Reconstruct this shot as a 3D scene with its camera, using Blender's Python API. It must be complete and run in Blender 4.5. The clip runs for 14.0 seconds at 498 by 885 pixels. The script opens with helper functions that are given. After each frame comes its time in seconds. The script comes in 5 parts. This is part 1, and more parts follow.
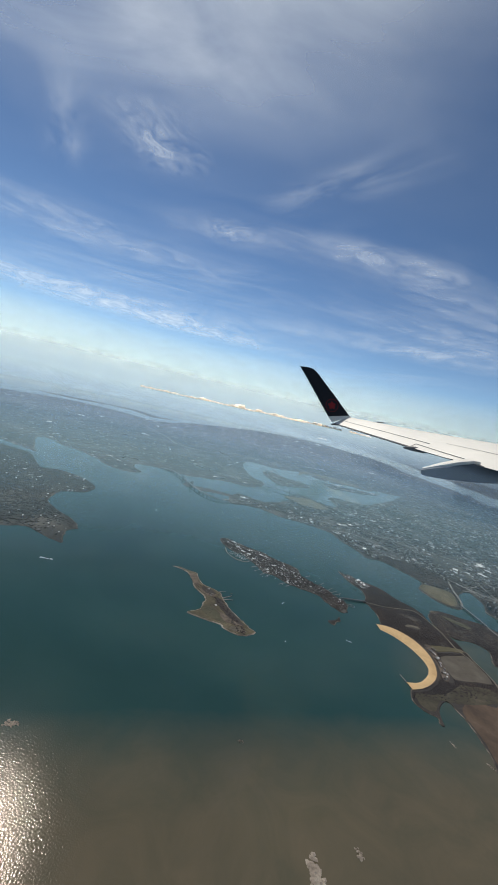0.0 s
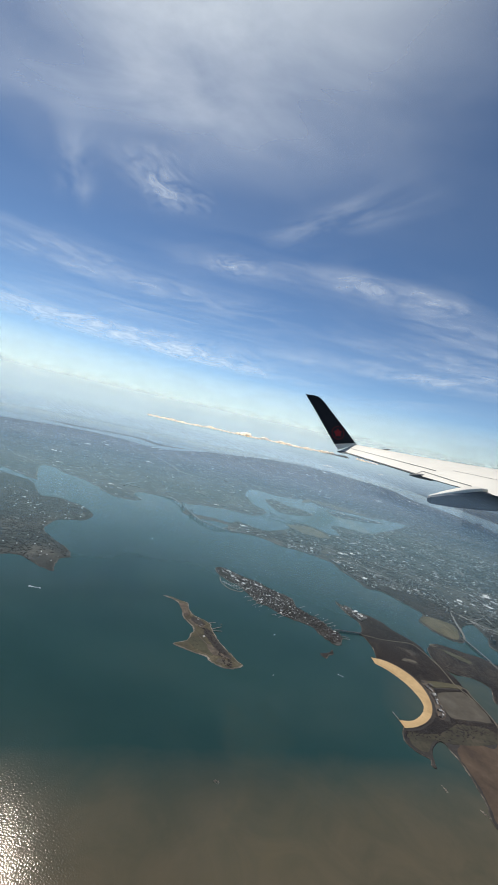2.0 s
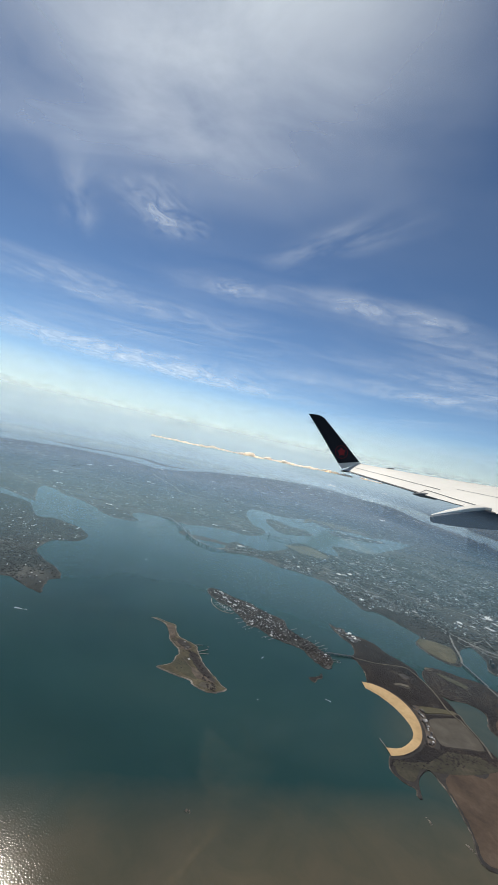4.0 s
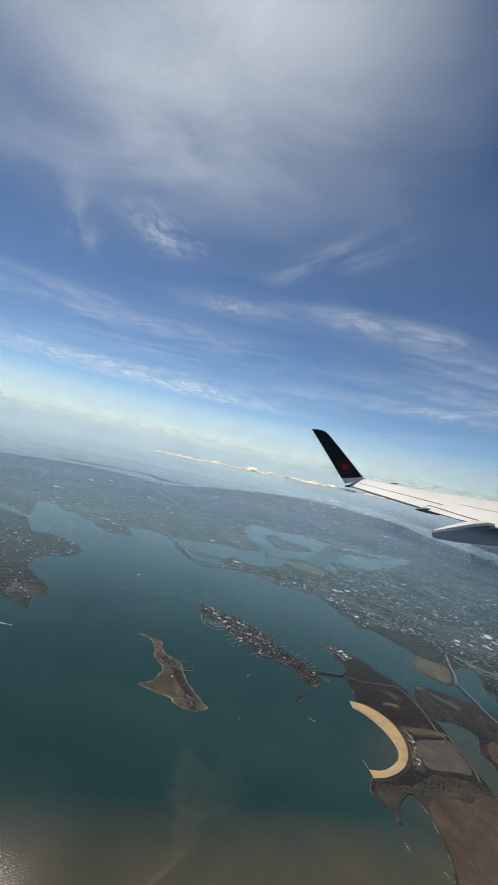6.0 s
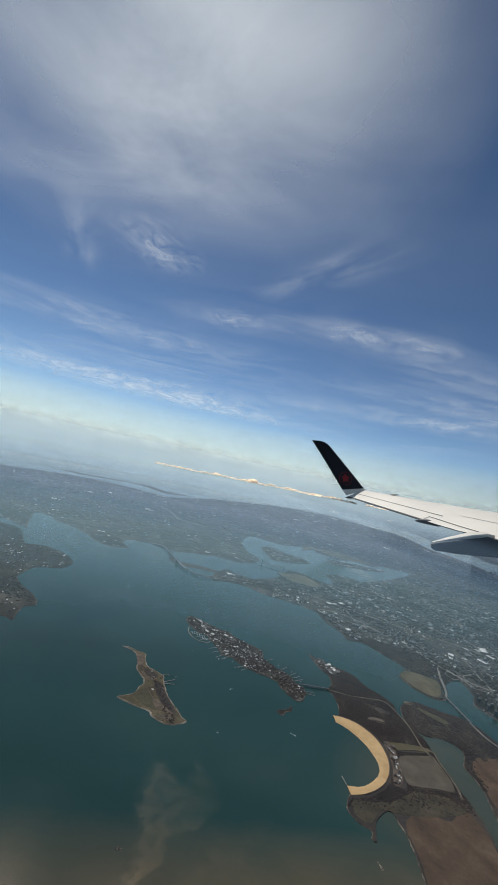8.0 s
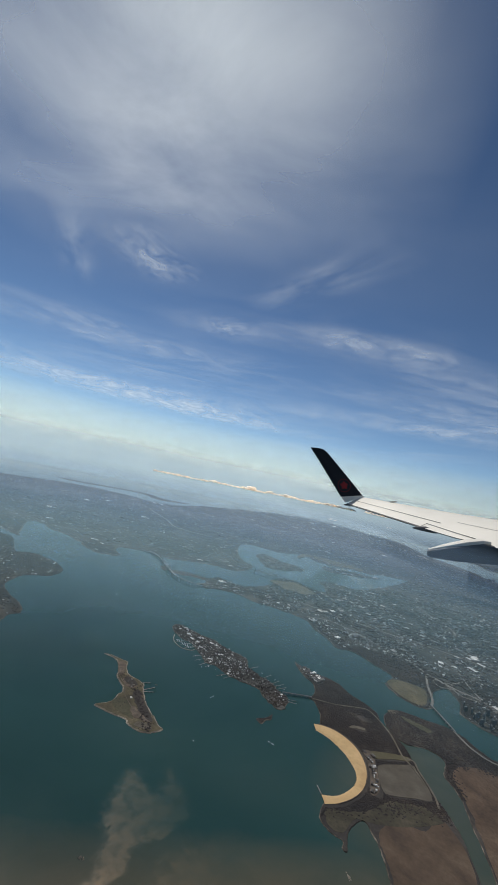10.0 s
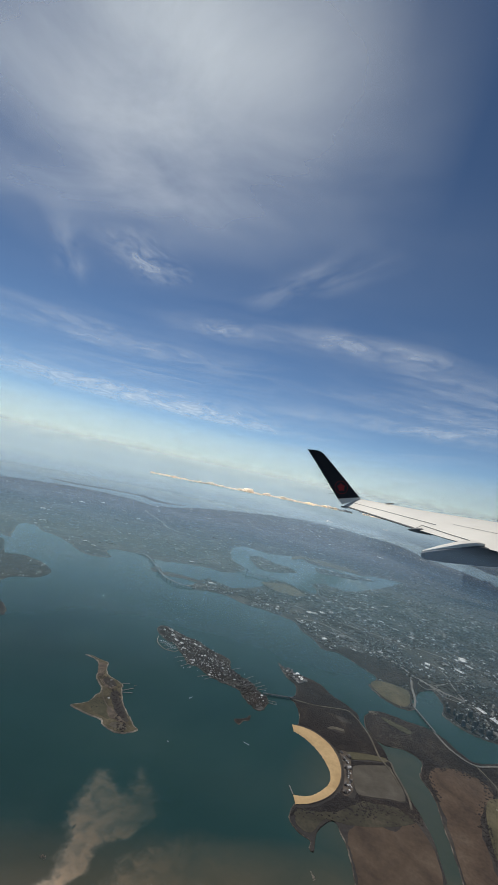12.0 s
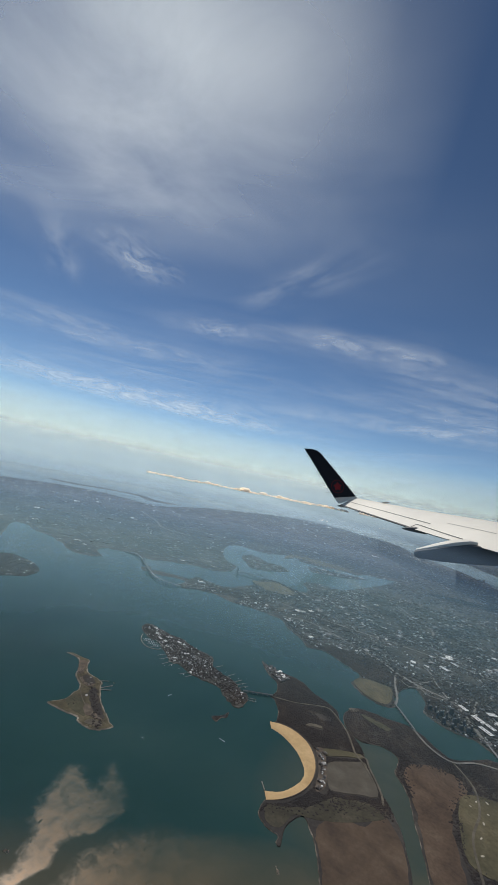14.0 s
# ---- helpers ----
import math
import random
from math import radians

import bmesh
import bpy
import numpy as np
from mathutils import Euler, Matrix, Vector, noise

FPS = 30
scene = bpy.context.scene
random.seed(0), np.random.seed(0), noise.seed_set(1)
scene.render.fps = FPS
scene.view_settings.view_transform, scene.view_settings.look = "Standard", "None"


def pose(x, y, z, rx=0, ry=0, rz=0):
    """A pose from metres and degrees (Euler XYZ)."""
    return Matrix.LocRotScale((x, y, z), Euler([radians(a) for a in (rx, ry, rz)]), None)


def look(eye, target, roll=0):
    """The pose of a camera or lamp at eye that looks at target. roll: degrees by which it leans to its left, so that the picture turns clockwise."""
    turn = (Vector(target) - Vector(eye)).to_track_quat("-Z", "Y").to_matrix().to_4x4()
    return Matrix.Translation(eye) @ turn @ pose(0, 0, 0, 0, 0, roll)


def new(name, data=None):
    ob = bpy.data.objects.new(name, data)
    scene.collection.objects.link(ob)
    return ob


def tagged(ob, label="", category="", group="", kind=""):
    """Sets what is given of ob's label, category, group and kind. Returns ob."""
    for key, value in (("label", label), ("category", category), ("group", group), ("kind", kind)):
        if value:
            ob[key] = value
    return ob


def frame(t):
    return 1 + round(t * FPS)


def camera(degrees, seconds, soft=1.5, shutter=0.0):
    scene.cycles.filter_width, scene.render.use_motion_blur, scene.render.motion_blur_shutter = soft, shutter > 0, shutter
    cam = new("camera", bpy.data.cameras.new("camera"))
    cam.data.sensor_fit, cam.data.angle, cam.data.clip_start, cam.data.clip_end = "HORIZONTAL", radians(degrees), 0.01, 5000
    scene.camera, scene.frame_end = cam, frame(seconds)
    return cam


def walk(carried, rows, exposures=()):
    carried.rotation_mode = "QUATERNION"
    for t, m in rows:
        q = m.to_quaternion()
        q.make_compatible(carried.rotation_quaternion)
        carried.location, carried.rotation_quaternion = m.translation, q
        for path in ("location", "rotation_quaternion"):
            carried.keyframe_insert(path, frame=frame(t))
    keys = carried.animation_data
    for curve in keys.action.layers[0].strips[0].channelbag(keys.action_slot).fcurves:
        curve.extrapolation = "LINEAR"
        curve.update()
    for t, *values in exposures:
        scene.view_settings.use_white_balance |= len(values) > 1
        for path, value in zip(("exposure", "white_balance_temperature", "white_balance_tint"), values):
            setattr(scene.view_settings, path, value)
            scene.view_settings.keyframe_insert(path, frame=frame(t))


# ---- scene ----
# A coast from the air, modelled at one fortieth: 1 unit stands for about 40 m on the ground.
cam = camera(61.0, 14.0, 1.4)
PATH = [
    (0, (0.65, -0.38, 59.83), (-5.33, 98.90, 49.45), 13.21),
    (0.5, (2.12, -0.38, 60.15), (-4.86, 98.99, 51.39), 13.09),
    (1, (3.61, -0.37, 60.46), (-4.32, 99.05, 53.21), 13.00),
    (1.5, (5.10, -0.36, 60.77), (-3.76, 99.07, 54.96), 12.91),
    (2, (6.61, -0.35, 61.07), (-3.10, 99.08, 56.59), 12.82),
    (2.5, (8.13, -0.33, 61.37), (-2.38, 99.06, 58.11), 12.72),
    (3, (9.67, -0.31, 61.68), (-1.49, 99.05, 59.47), 12.57),
    (5.5, (17.48, -0.12, 63.15), (3.43, 98.87, 65.44), 12.28),
    (6, (19.07, -0.06, 63.43), (4.46, 98.82, 66.39), 12.25),
    (6.5, (20.66, -0.01, 63.72), (5.60, 98.79, 67.28), 12.16),
    (7, (22.26, 0.05, 64.00), (6.86, 98.77, 68.24), 12.08),
    (7.5, (23.86, 0.12, 64.28), (8.05, 98.74, 69.13), 12.11),
    (8, (25.46, 0.19, 64.56), (9.35, 98.73, 70.00), 12.09),
    (10.5, (33.50, 0.61, 65.91), (16.33, 98.85, 73.24), 11.90),
    (11, (35.10, 0.71, 66.17), (17.74, 98.91, 73.65), 11.91),
    (11.5, (36.70, 0.81, 66.43), (19.45, 99.04, 73.77), 11.86),
    (12, (38.30, 0.92, 66.69), (21.08, 99.14, 74.22), 11.87),
    (12.5, (39.90, 1.03, 66.95), (22.60, 99.22, 74.74), 11.88),
    (13, (41.49, 1.15, 67.20), (24.25, 99.35, 74.93), 11.79),
    (13.5, (43.07, 1.27, 67.45), (25.83, 99.48, 75.03), 11.80),
    (14, (44.65, 1.40, 67.70), (27.40, 99.62, 75.09), 11.78),
]
walk(cam, [(t, look(eye, target, roll)) for t, eye, target, roll in PATH], [(0.0, 0.25), (1.5, 0.34), (3.0, 0.31), (5.5, 0.15), (6.5, 0.06), (7.5, 0.0), (14.0, -0.04)])

from mathutils.geometry import delaunay_2d_cdt

# ---------------------------------------------------------------- sky and sun
SUN_UP, SUN_AZ = 50.5, -29.0            # degrees above the horizon, degrees from +y towards +x
world = bpy.data.worlds.new("world")
scene.world = world
world.use_nodes = True
wn = world.node_tree.nodes
sky = wn.new("ShaderNodeTexSky")
sky.sky_type, sky.sun_disc = "NISHITA", False
sky.sun_elevation, sky.sun_rotation = radians(SUN_UP), radians(SUN_AZ)
sky.altitude, sky.air_density, sky.dust_density, sky.ozone_density = 2400, 0.8, 0.2, 1.5
wn["Background"].inputs["Strength"].default_value = 0.056
rich = wn.new("ShaderNodeGamma")
rich.inputs["Gamma"].default_value = 1.2
world.node_tree.links.new(sky.outputs[0], rich.inputs["Color"])
tint = wn.new("ShaderNodeMix")
tint.data_type, tint.blend_type = "RGBA", "MULTIPLY"
tint.inputs[0].default_value, tint.inputs[7].default_value = 1.0, (0.97, 1.01, 0.95, 1)
world.node_tree.links.new(rich.outputs[0], tint.inputs[6])
world.node_tree.links.new(tint.outputs[2], wn["Background"].inputs["Color"])

sun_dir = Vector((math.sin(radians(SUN_AZ)) * math.cos(radians(SUN_UP)), math.cos(radians(SUN_AZ)) * math.cos(radians(SUN_UP)), math.sin(radians(SUN_UP))))
sun_data = bpy.data.lights.new("sun", "SUN")
sun_data.energy, sun_data.angle, sun_data.color = 3.2, radians(0.53), (1.0, 0.95, 0.87)
sun = new("sun", sun_data)
sun.matrix_world = look(sun_dir * 400, (0, 0, 0))
scene.cycles.transparent_max_bounces = 40

# ---------------------------------------------------------------- materials


class Mat:
    """A node material under construction."""

    def __init__(self, name, rough=0.8, metal=0.0):
        self.m = bpy.data.materials.new(name)
        self.m.use_nodes = True
        self.n, self.l = self.m.node_tree.nodes, self.m.node_tree.links
        self.b = self.n["Principled BSDF"]
        self.b.inputs["Roughness"].default_value, self.b.inputs["Metallic"].default_value = rough, metal

    def node(self, kind, **values):
        nd = self.n.new("ShaderNode" + kind)
        for key, value in values.items():
            nd.inputs[key].default_value = value
        return nd

    def link(self, a, b):
        self.l.new(a, b)
        return b

    def coords(self):
        return self.n.new("ShaderNodeTexCoord").outputs["Object"]

    def noise(self, scale, detail=4.0, rough=0.6, distort=0.0, vec=None):
        nd = self.node("TexNoise", Scale=scale, Detail=detail, Roughness=rough, Distortion=distort)
        self.link(vec or self.coords(), nd.inputs["Vector"])
        return nd.outputs["Fac"]

    def ramp(self, fac, stops):
        nd = self.n.new("ShaderNodeValToRGB")
        while len(nd.color_ramp.elements) < len(stops):
            nd.color_ramp.elements.new(0.5)
        for e, (at, col) in zip(nd.color_ramp.elements, stops):
            e.position, e.color = at, (*col, 1) if len(col) == 3 else col
        self.link(fac, nd.inputs["Fac"])
        return nd.outputs["Color"]

    def maths(self, op, a, b=None, clamp=False):
        nd = self.n.new("ShaderNodeMath")
        nd.operation, nd.use_clamp = op, clamp
        for i, v in enumerate((a, b)):
            if v is None:
                continue
            if isinstance(v, (int, float)):
                nd.inputs[i].default_value = v
            else:
                self.link(v, nd.inputs[i])
        return nd.outputs[0]

    def mix(self, fac, a, b, blend="MIX"):
        nd = self.n.new("ShaderNodeMix")
        nd.data_type, nd.blend_type = "RGBA", blend
        for sock, v in ((nd.inputs[0], fac), (nd.inputs[6], a), (nd.inputs[7], b)):
            if isinstance(v, (int, float)):
                sock.default_value = v
            elif isinstance(v, tuple):
                sock.default_value = (*v, 1)
            else:
                self.link(v, sock)
        return nd.outputs[2]

    def bump(self, height, strength=0.5, distance=0.1):
        nd = self.node("Bump", Strength=strength, Distance=distance)
        self.link(height, nd.inputs["Height"])
        self.link(nd.outputs[0], self.b.inputs["Normal"])

    def colour(self, c):
        if isinstance(c, tuple):
            self.b.inputs["Base Color"].default_value = (*c, 1)
        else:
            self.link(c, self.b.inputs["Base Color"])
        return self


def ground_mat(name, low, mid, high, big=0.06, fine=1.2, rough=0.95, relief=0.3, grain=0.6):
    """Earth, grass, sand or paving: stains at a large scale, grain at a small one."""
    k = Mat(name, rough)
    a = k.ramp(k.noise(big, 5, 0.62, 0.4), [(0.32, low), (0.5, mid), (0.68, high)])
    g = k.noise(fine, 5, 0.7)
    k.colour(k.mix(grain, a, k.ramp(g, [(0.25, (0.35, 0.35, 0.35)), (0.5, (0.85, 0.85, 0.85)), (0.75, (1.35, 1.35, 1.35))]), "MULTIPLY"))
    k.bump(g, relief, 0.15)
    return k.m


def island_mat(name, stops, rough=0.85, fine=3.0):
    """A colour for each loose piece of a joined mesh, with grain."""
    k = Mat(name, rough)
    geo = k.n.new("ShaderNodeNewGeometry")
    c = k.ramp(geo.outputs["Random Per Island"], stops)
    c.node.color_ramp.interpolation = "CONSTANT"
    k.colour(k.mix(0.5, c, k.ramp(k.noise(fine), [(0.3, (0.55, 0.55, 0.55)), (0.7, (1.25, 1.25, 1.25))]), "MULTIPLY"))
    return k.m


def paint_mat(name, col, rough=0.5, dirt=0.25, scale=0.5, metal=0.0):
    k = Mat(name, rough, metal)
    k.colour(k.mix(dirt, col, k.ramp(k.noise(scale, 6, 0.65), [(0.35, tuple(v * 0.45 for v in col)), (0.65, tuple(min(1, v * 1.25) for v in col))])))
    return k.m


def water_look(k):
    """Colour and roughness of open water: teal, with the window's brown reflection painted over the near side."""
    c = k.ramp(k.noise(0.012, 5, 0.6, 0.6), [(0.3, (0.019, 0.055, 0.052)), (0.55, (0.025, 0.065, 0.060)), (0.75, (0.033, 0.075, 0.067))])
    sep = k.n.new("ShaderNodeSeparateXYZ")
    k.link(k.coords(), sep.inputs[0])
    band_at = k.maths("SUBTRACT", sep.outputs[1], k.maths("MULTIPLY", sep.outputs[0], 0.35))
    band_at = k.maths("ADD", band_at, k.maths("MULTIPLY", k.maths("SUBTRACT", k.noise(0.05, 5, 0.6, 0.8), 0.5), 9.0))
    pane_tint = k.ramp(k.maths("DIVIDE", k.maths("SUBTRACT", band_at, 49.0), 30.0, True), [(0.12, (1, 1, 1)), (0.46, (0.72, 0.72, 0.72)), (0.86, (0, 0, 0))])
    pane_brown = k.ramp(k.noise(0.09, 6, 0.62, 1.2), [(0.3, (0.105, 0.096, 0.062)), (0.7, (0.145, 0.118, 0.075))])
    lagoon = k.n.new("ShaderNodeVectorMath")          # the brown window tint dulls the shut-in lagoon behind the headland too
    lagoon.operation, lagoon.inputs[1].default_value = "DISTANCE", (80, 106, 0)
    k.link(k.coords(), lagoon.inputs[0])
    dull = k.ramp(k.maths("DIVIDE", lagoon.outputs["Value"], 60.0), [(0.40, (0.38, 0.38, 0.38)), (0.62, (0, 0, 0))])
    c = k.mix(k.maths("MAXIMUM", pane_tint, dull), c, pane_brown)
    r = k.ramp(k.noise(0.035, 5, 0.6, 0.8), [(0.35, (0.05, 0.05, 0.05)), (0.7, (0.08, 0.08, 0.08))])
    k.b.inputs["IOR"].default_value = 1.33
    k.b.inputs["Specular IOR Level"].default_value = 0.5
    return c, r


def water_mat():
    k = Mat("sea_water", 0.2)
    c, r = water_look(k)
    k.colour(c)
    # chop: short steep waves where the sun glint falls, calmer towards the bay
    far = k.n.new("ShaderNodeVectorMath")
    far.operation = "DISTANCE"
    far.inputs[1].default_value = (-36, 40, 0)
    k.link(k.coords(), far.inputs[0])
    glint_chop = k.ramp(k.maths("DIVIDE", far.outputs["Value"], 100.0), [(0.12, (1, 1, 1)), (0.50, (0.07, 0.07, 0.07))])
    k.link(k.mix(glint_chop, r, (0.13, 0.13, 0.13)), k.b.inputs["Roughness"])
    # specular tint dims and warms the glint in the choppy zone
    k.link(k.mix(glint_chop, (1.0, 1.0, 1.0), (0.24, 0.155, 0.095)), k.b.inputs["Specular Tint"])
    k.bump(k.noise(4.0, 1, 0.5), 1.0, 0.021)
    k.link(glint_chop, k.b.inputs["Normal"].links[0].from_node.inputs["Strength"])
    return k.m


WATER = water_mat()
SAND = ground_mat("pale_beach_sand", (0.52, 0.345, 0.165), (0.60, 0.41, 0.205), (0.67, 0.47, 0.25), 0.15, 1.2, 0.95, 0.1, 0.22)
SHORE = ground_mat("stony_shore", (0.034, 0.031, 0.026), (0.085, 0.073, 0.058), (0.30, 0.255, 0.20), 0.30, 3.0)
PALESHORE = ground_mat("pale_pebble_shore", (0.11, 0.095, 0.075), (0.22, 0.19, 0.15), (0.46, 0.40, 0.32), 0.3, 3.0)
# reed brown, warmed and lifted partly in place of the window's reflection
REEDS = ground_mat("tinted_red_brown_reeds", (0.062, 0.041, 0.029), (0.098, 0.065, 0.044), (0.142, 0.100, 0.068), 0.12, 1.4)
OLIVE = ground_mat("olive_rough_grass", (0.034, 0.031, 0.021), (0.056, 0.050, 0.033), (0.090, 0.077, 0.052), 0.15, 1.4)
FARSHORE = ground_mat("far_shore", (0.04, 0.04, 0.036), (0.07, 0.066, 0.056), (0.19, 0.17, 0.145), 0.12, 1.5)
DRYGRASS = ground_mat("dry_winter_grass", (0.050, 0.042, 0.028), (0.092, 0.080, 0.046), (0.150, 0.122, 0.076), 0.30, 1.6)
WOODFLOOR = ground_mat("leaf_litter", (0.030, 0.027, 0.027), (0.044, 0.039, 0.036), (0.078, 0.066, 0.056), 0.09, 1.5)
MARSH = ground_mat("tan_marsh_grass", (0.070, 0.064, 0.036), (0.104, 0.092, 0.052), (0.150, 0.126, 0.074), 0.12, 1.4)
TOWNLAND = ground_mat("built_up_ground", (0.012, 0.014, 0.013), (0.030, 0.031, 0.028), (0.088, 0.082, 0.070), 0.06, 0.7)
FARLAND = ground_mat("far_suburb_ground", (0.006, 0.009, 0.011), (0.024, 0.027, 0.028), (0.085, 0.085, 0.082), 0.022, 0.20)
DARKSHORE = ground_mat("dark_rocky_shore", (0.03, 0.03, 0.028), (0.055, 0.052, 0.046), (0.11, 0.10, 0.085), 0.2, 1.5)
ISLETOWN = ground_mat("yards_and_paving", (0.042, 0.043, 0.040), (0.072, 0.072, 0.067), (0.15, 0.145, 0.135), 0.5, 2.5)
TANEARTH = ground_mat("tan_bare_earth", (0.070, 0.055, 0.042), (0.125, 0.098, 0.074), (0.19, 0.15, 0.115), 0.6, 2.5)
OLIVEGRASS = ground_mat("dull_green_grass", (0.050, 0.050, 0.031), (0.072, 0.070, 0.042), (0.10, 0.092, 0.056), 0.3, 1.8)
ASPHALT = ground_mat("worn_asphalt", (0.078, 0.068, 0.053), (0.098, 0.085, 0.066), (0.125, 0.109, 0.086), 0.22, 1.5, 0.95, 0.1, 0.25)
ROAD = ground_mat("pale_road", (0.15, 0.145, 0.13), (0.20, 0.19, 0.17), (0.27, 0.255, 0.23), 0.2, 2.0)
PATHM = ground_mat("dirt_track", (0.08, 0.07, 0.055), (0.12, 0.105, 0.08), (0.18, 0.155, 0.12), 0.2, 2.0)
STONE = ground_mat("wet_rock", (0.22, 0.18, 0.14), (0.34, 0.28, 0.215), (0.48, 0.41, 0.32), 0.5, 3.0)
CONCRETE = paint_mat("bridge_concrete", (0.20, 0.20, 0.195), 0.85)
# heath: part ground colour, part brown window reflection put into it
HEATH = ground_mat("tinted_brown_heath", (0.062, 0.042, 0.030), (0.096, 0.065, 0.043), (0.132, 0.094, 0.064), 0.12, 1.1, 0.95, 0.2, 0.4)
BUNKER = ground_mat("bunker_sand", (0.40, 0.36, 0.28), (0.50, 0.45, 0.36), (0.60, 0.55, 0.45), 0.5, 2.0)
STEEL = paint_mat("grey_bridge_steel", (0.10, 0.12, 0.14), 0.5, 0.3, 1.0)
TIMBER = paint_mat("grey_dock_timber", (0.27, 0.25, 0.22), 0.9)
ROOFS = island_mat("mixed_roofs", [(0.0, (0.022, 0.023, 0.024)), (0.4, (0.045, 0.044, 0.043)), (0.60, (0.085, 0.078, 0.072)), (0.76, (0.14, 0.13, 0.12)), (0.85, (0.26, 0.25, 0.24)), (0.925, (0.52, 0.51, 0.49)), (0.965, (0.86, 0.85, 0.82))])
PALEROOFS = island_mat("pale_house_roofs", [(0.0, (0.040, 0.039, 0.040)), (0.42, (0.080, 0.076, 0.073)), (0.62, (0.17, 0.165, 0.16)), (0.76, (0.38, 0.37, 0.36)), (0.87, (0.82, 0.82, 0.79))])
CITYROOFS = island_mat("island_house_roofs", [(0.0, (0.050, 0.050, 0.052)), (0.30, (0.10, 0.098, 0.096)), (0.52, (0.20, 0.195, 0.19)), (0.68, (0.42, 0.41, 0.40)), (0.80, (0.84, 0.84, 0.81))])
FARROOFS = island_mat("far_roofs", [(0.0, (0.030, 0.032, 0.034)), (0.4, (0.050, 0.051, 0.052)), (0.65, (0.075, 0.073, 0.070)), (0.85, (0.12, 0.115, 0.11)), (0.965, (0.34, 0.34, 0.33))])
WALLS = island_mat("mixed_house_walls", [(0.0, (0.16, 0.12, 0.10)), (0.35, (0.25, 0.23, 0.2)), (0.6, (0.4, 0.38, 0.35)), (0.85, (0.65, 0.64, 0.6))])


def bare_mat():
    """Leafless crowns: each its own brown, darker and lighter stands, fine twiggy grain."""
    k = Mat("bare_branches", 0.95)
    geo = k.n.new("ShaderNodeNewGeometry")
    c = k.ramp(geo.outputs["Random Per Island"], [(0.0, (0.021, 0.018, 0.019)), (0.5, (0.027, 0.023, 0.023)), (0.85, (0.036, 0.031, 0.028)), (1.0, (0.050, 0.042, 0.036))])
    c = k.mix(0.9, c, k.ramp(k.noise(0.09, 5, 0.65, 0.8), [(0.32, (0.42, 0.42, 0.46)), (0.5, (0.86, 0.84, 0.84)), (0.68, (1.75, 1.55, 1.32))]), "MULTIPLY")
    g = k.noise(5.0, 3, 0.7)
    k.colour(k.mix(0.6, c, k.ramp(g, [(0.3, (0.65, 0.65, 0.65)), (0.7, (1.3, 1.3, 1.3))]), "MULTIPLY"))
    k.bump(g, 0.4, 0.1)
    return k.m


BARE = bare_mat()
WHITEROOF = paint_mat("white_membrane_roof", (0.72, 0.72, 0.70), 0.7, 0.35, 0.8)
GREYROOF = paint_mat("grey_gravel_roof", (0.33, 0.32, 0.31), 0.9, 0.4, 0.8)
SLATEROOF = paint_mat("brown_slate_roof", (0.12, 0.105, 0.095), 0.9, 0.4, 1.5)
BRICKWALL = paint_mat("brown_brick_wall", (0.20, 0.155, 0.13), 0.85, 0.4, 1.5)
TOWERWALL = paint_mat("grey_tower_wall", (0.095, 0.098, 0.105), 0.8, 0.4, 0.5)
BOATWHITE = paint_mat("white_gelcoat", (0.8, 0.8, 0.78), 0.35, 0.1)
WINGWHITE = paint_mat("white_wing_paint", (0.84, 0.80, 0.70), 0.5, 0.06, 0.9)
WINGBLACK = paint_mat("black_gloss_paint", (0.004, 0.004, 0.005), 0.45, 0.2, 2.0)
# light grey darkened in place of the shade on the fairing sides
WINGGREY = paint_mat("shade_grey_paint", (0.12, 0.125, 0.125), 0.7, 0.2, 2.0)
WINGSEAM = paint_mat("dark_panel_gap", (0.10, 0.10, 0.10), 0.7, 0.2)
LOGORED = paint_mat("red_paint", (0.30, 0.010, 0.012), 0.6, 0.15)
FOAM = paint_mat("white_foam", (0.42, 0.48, 0.5), 0.9, 0.4, 1.5)


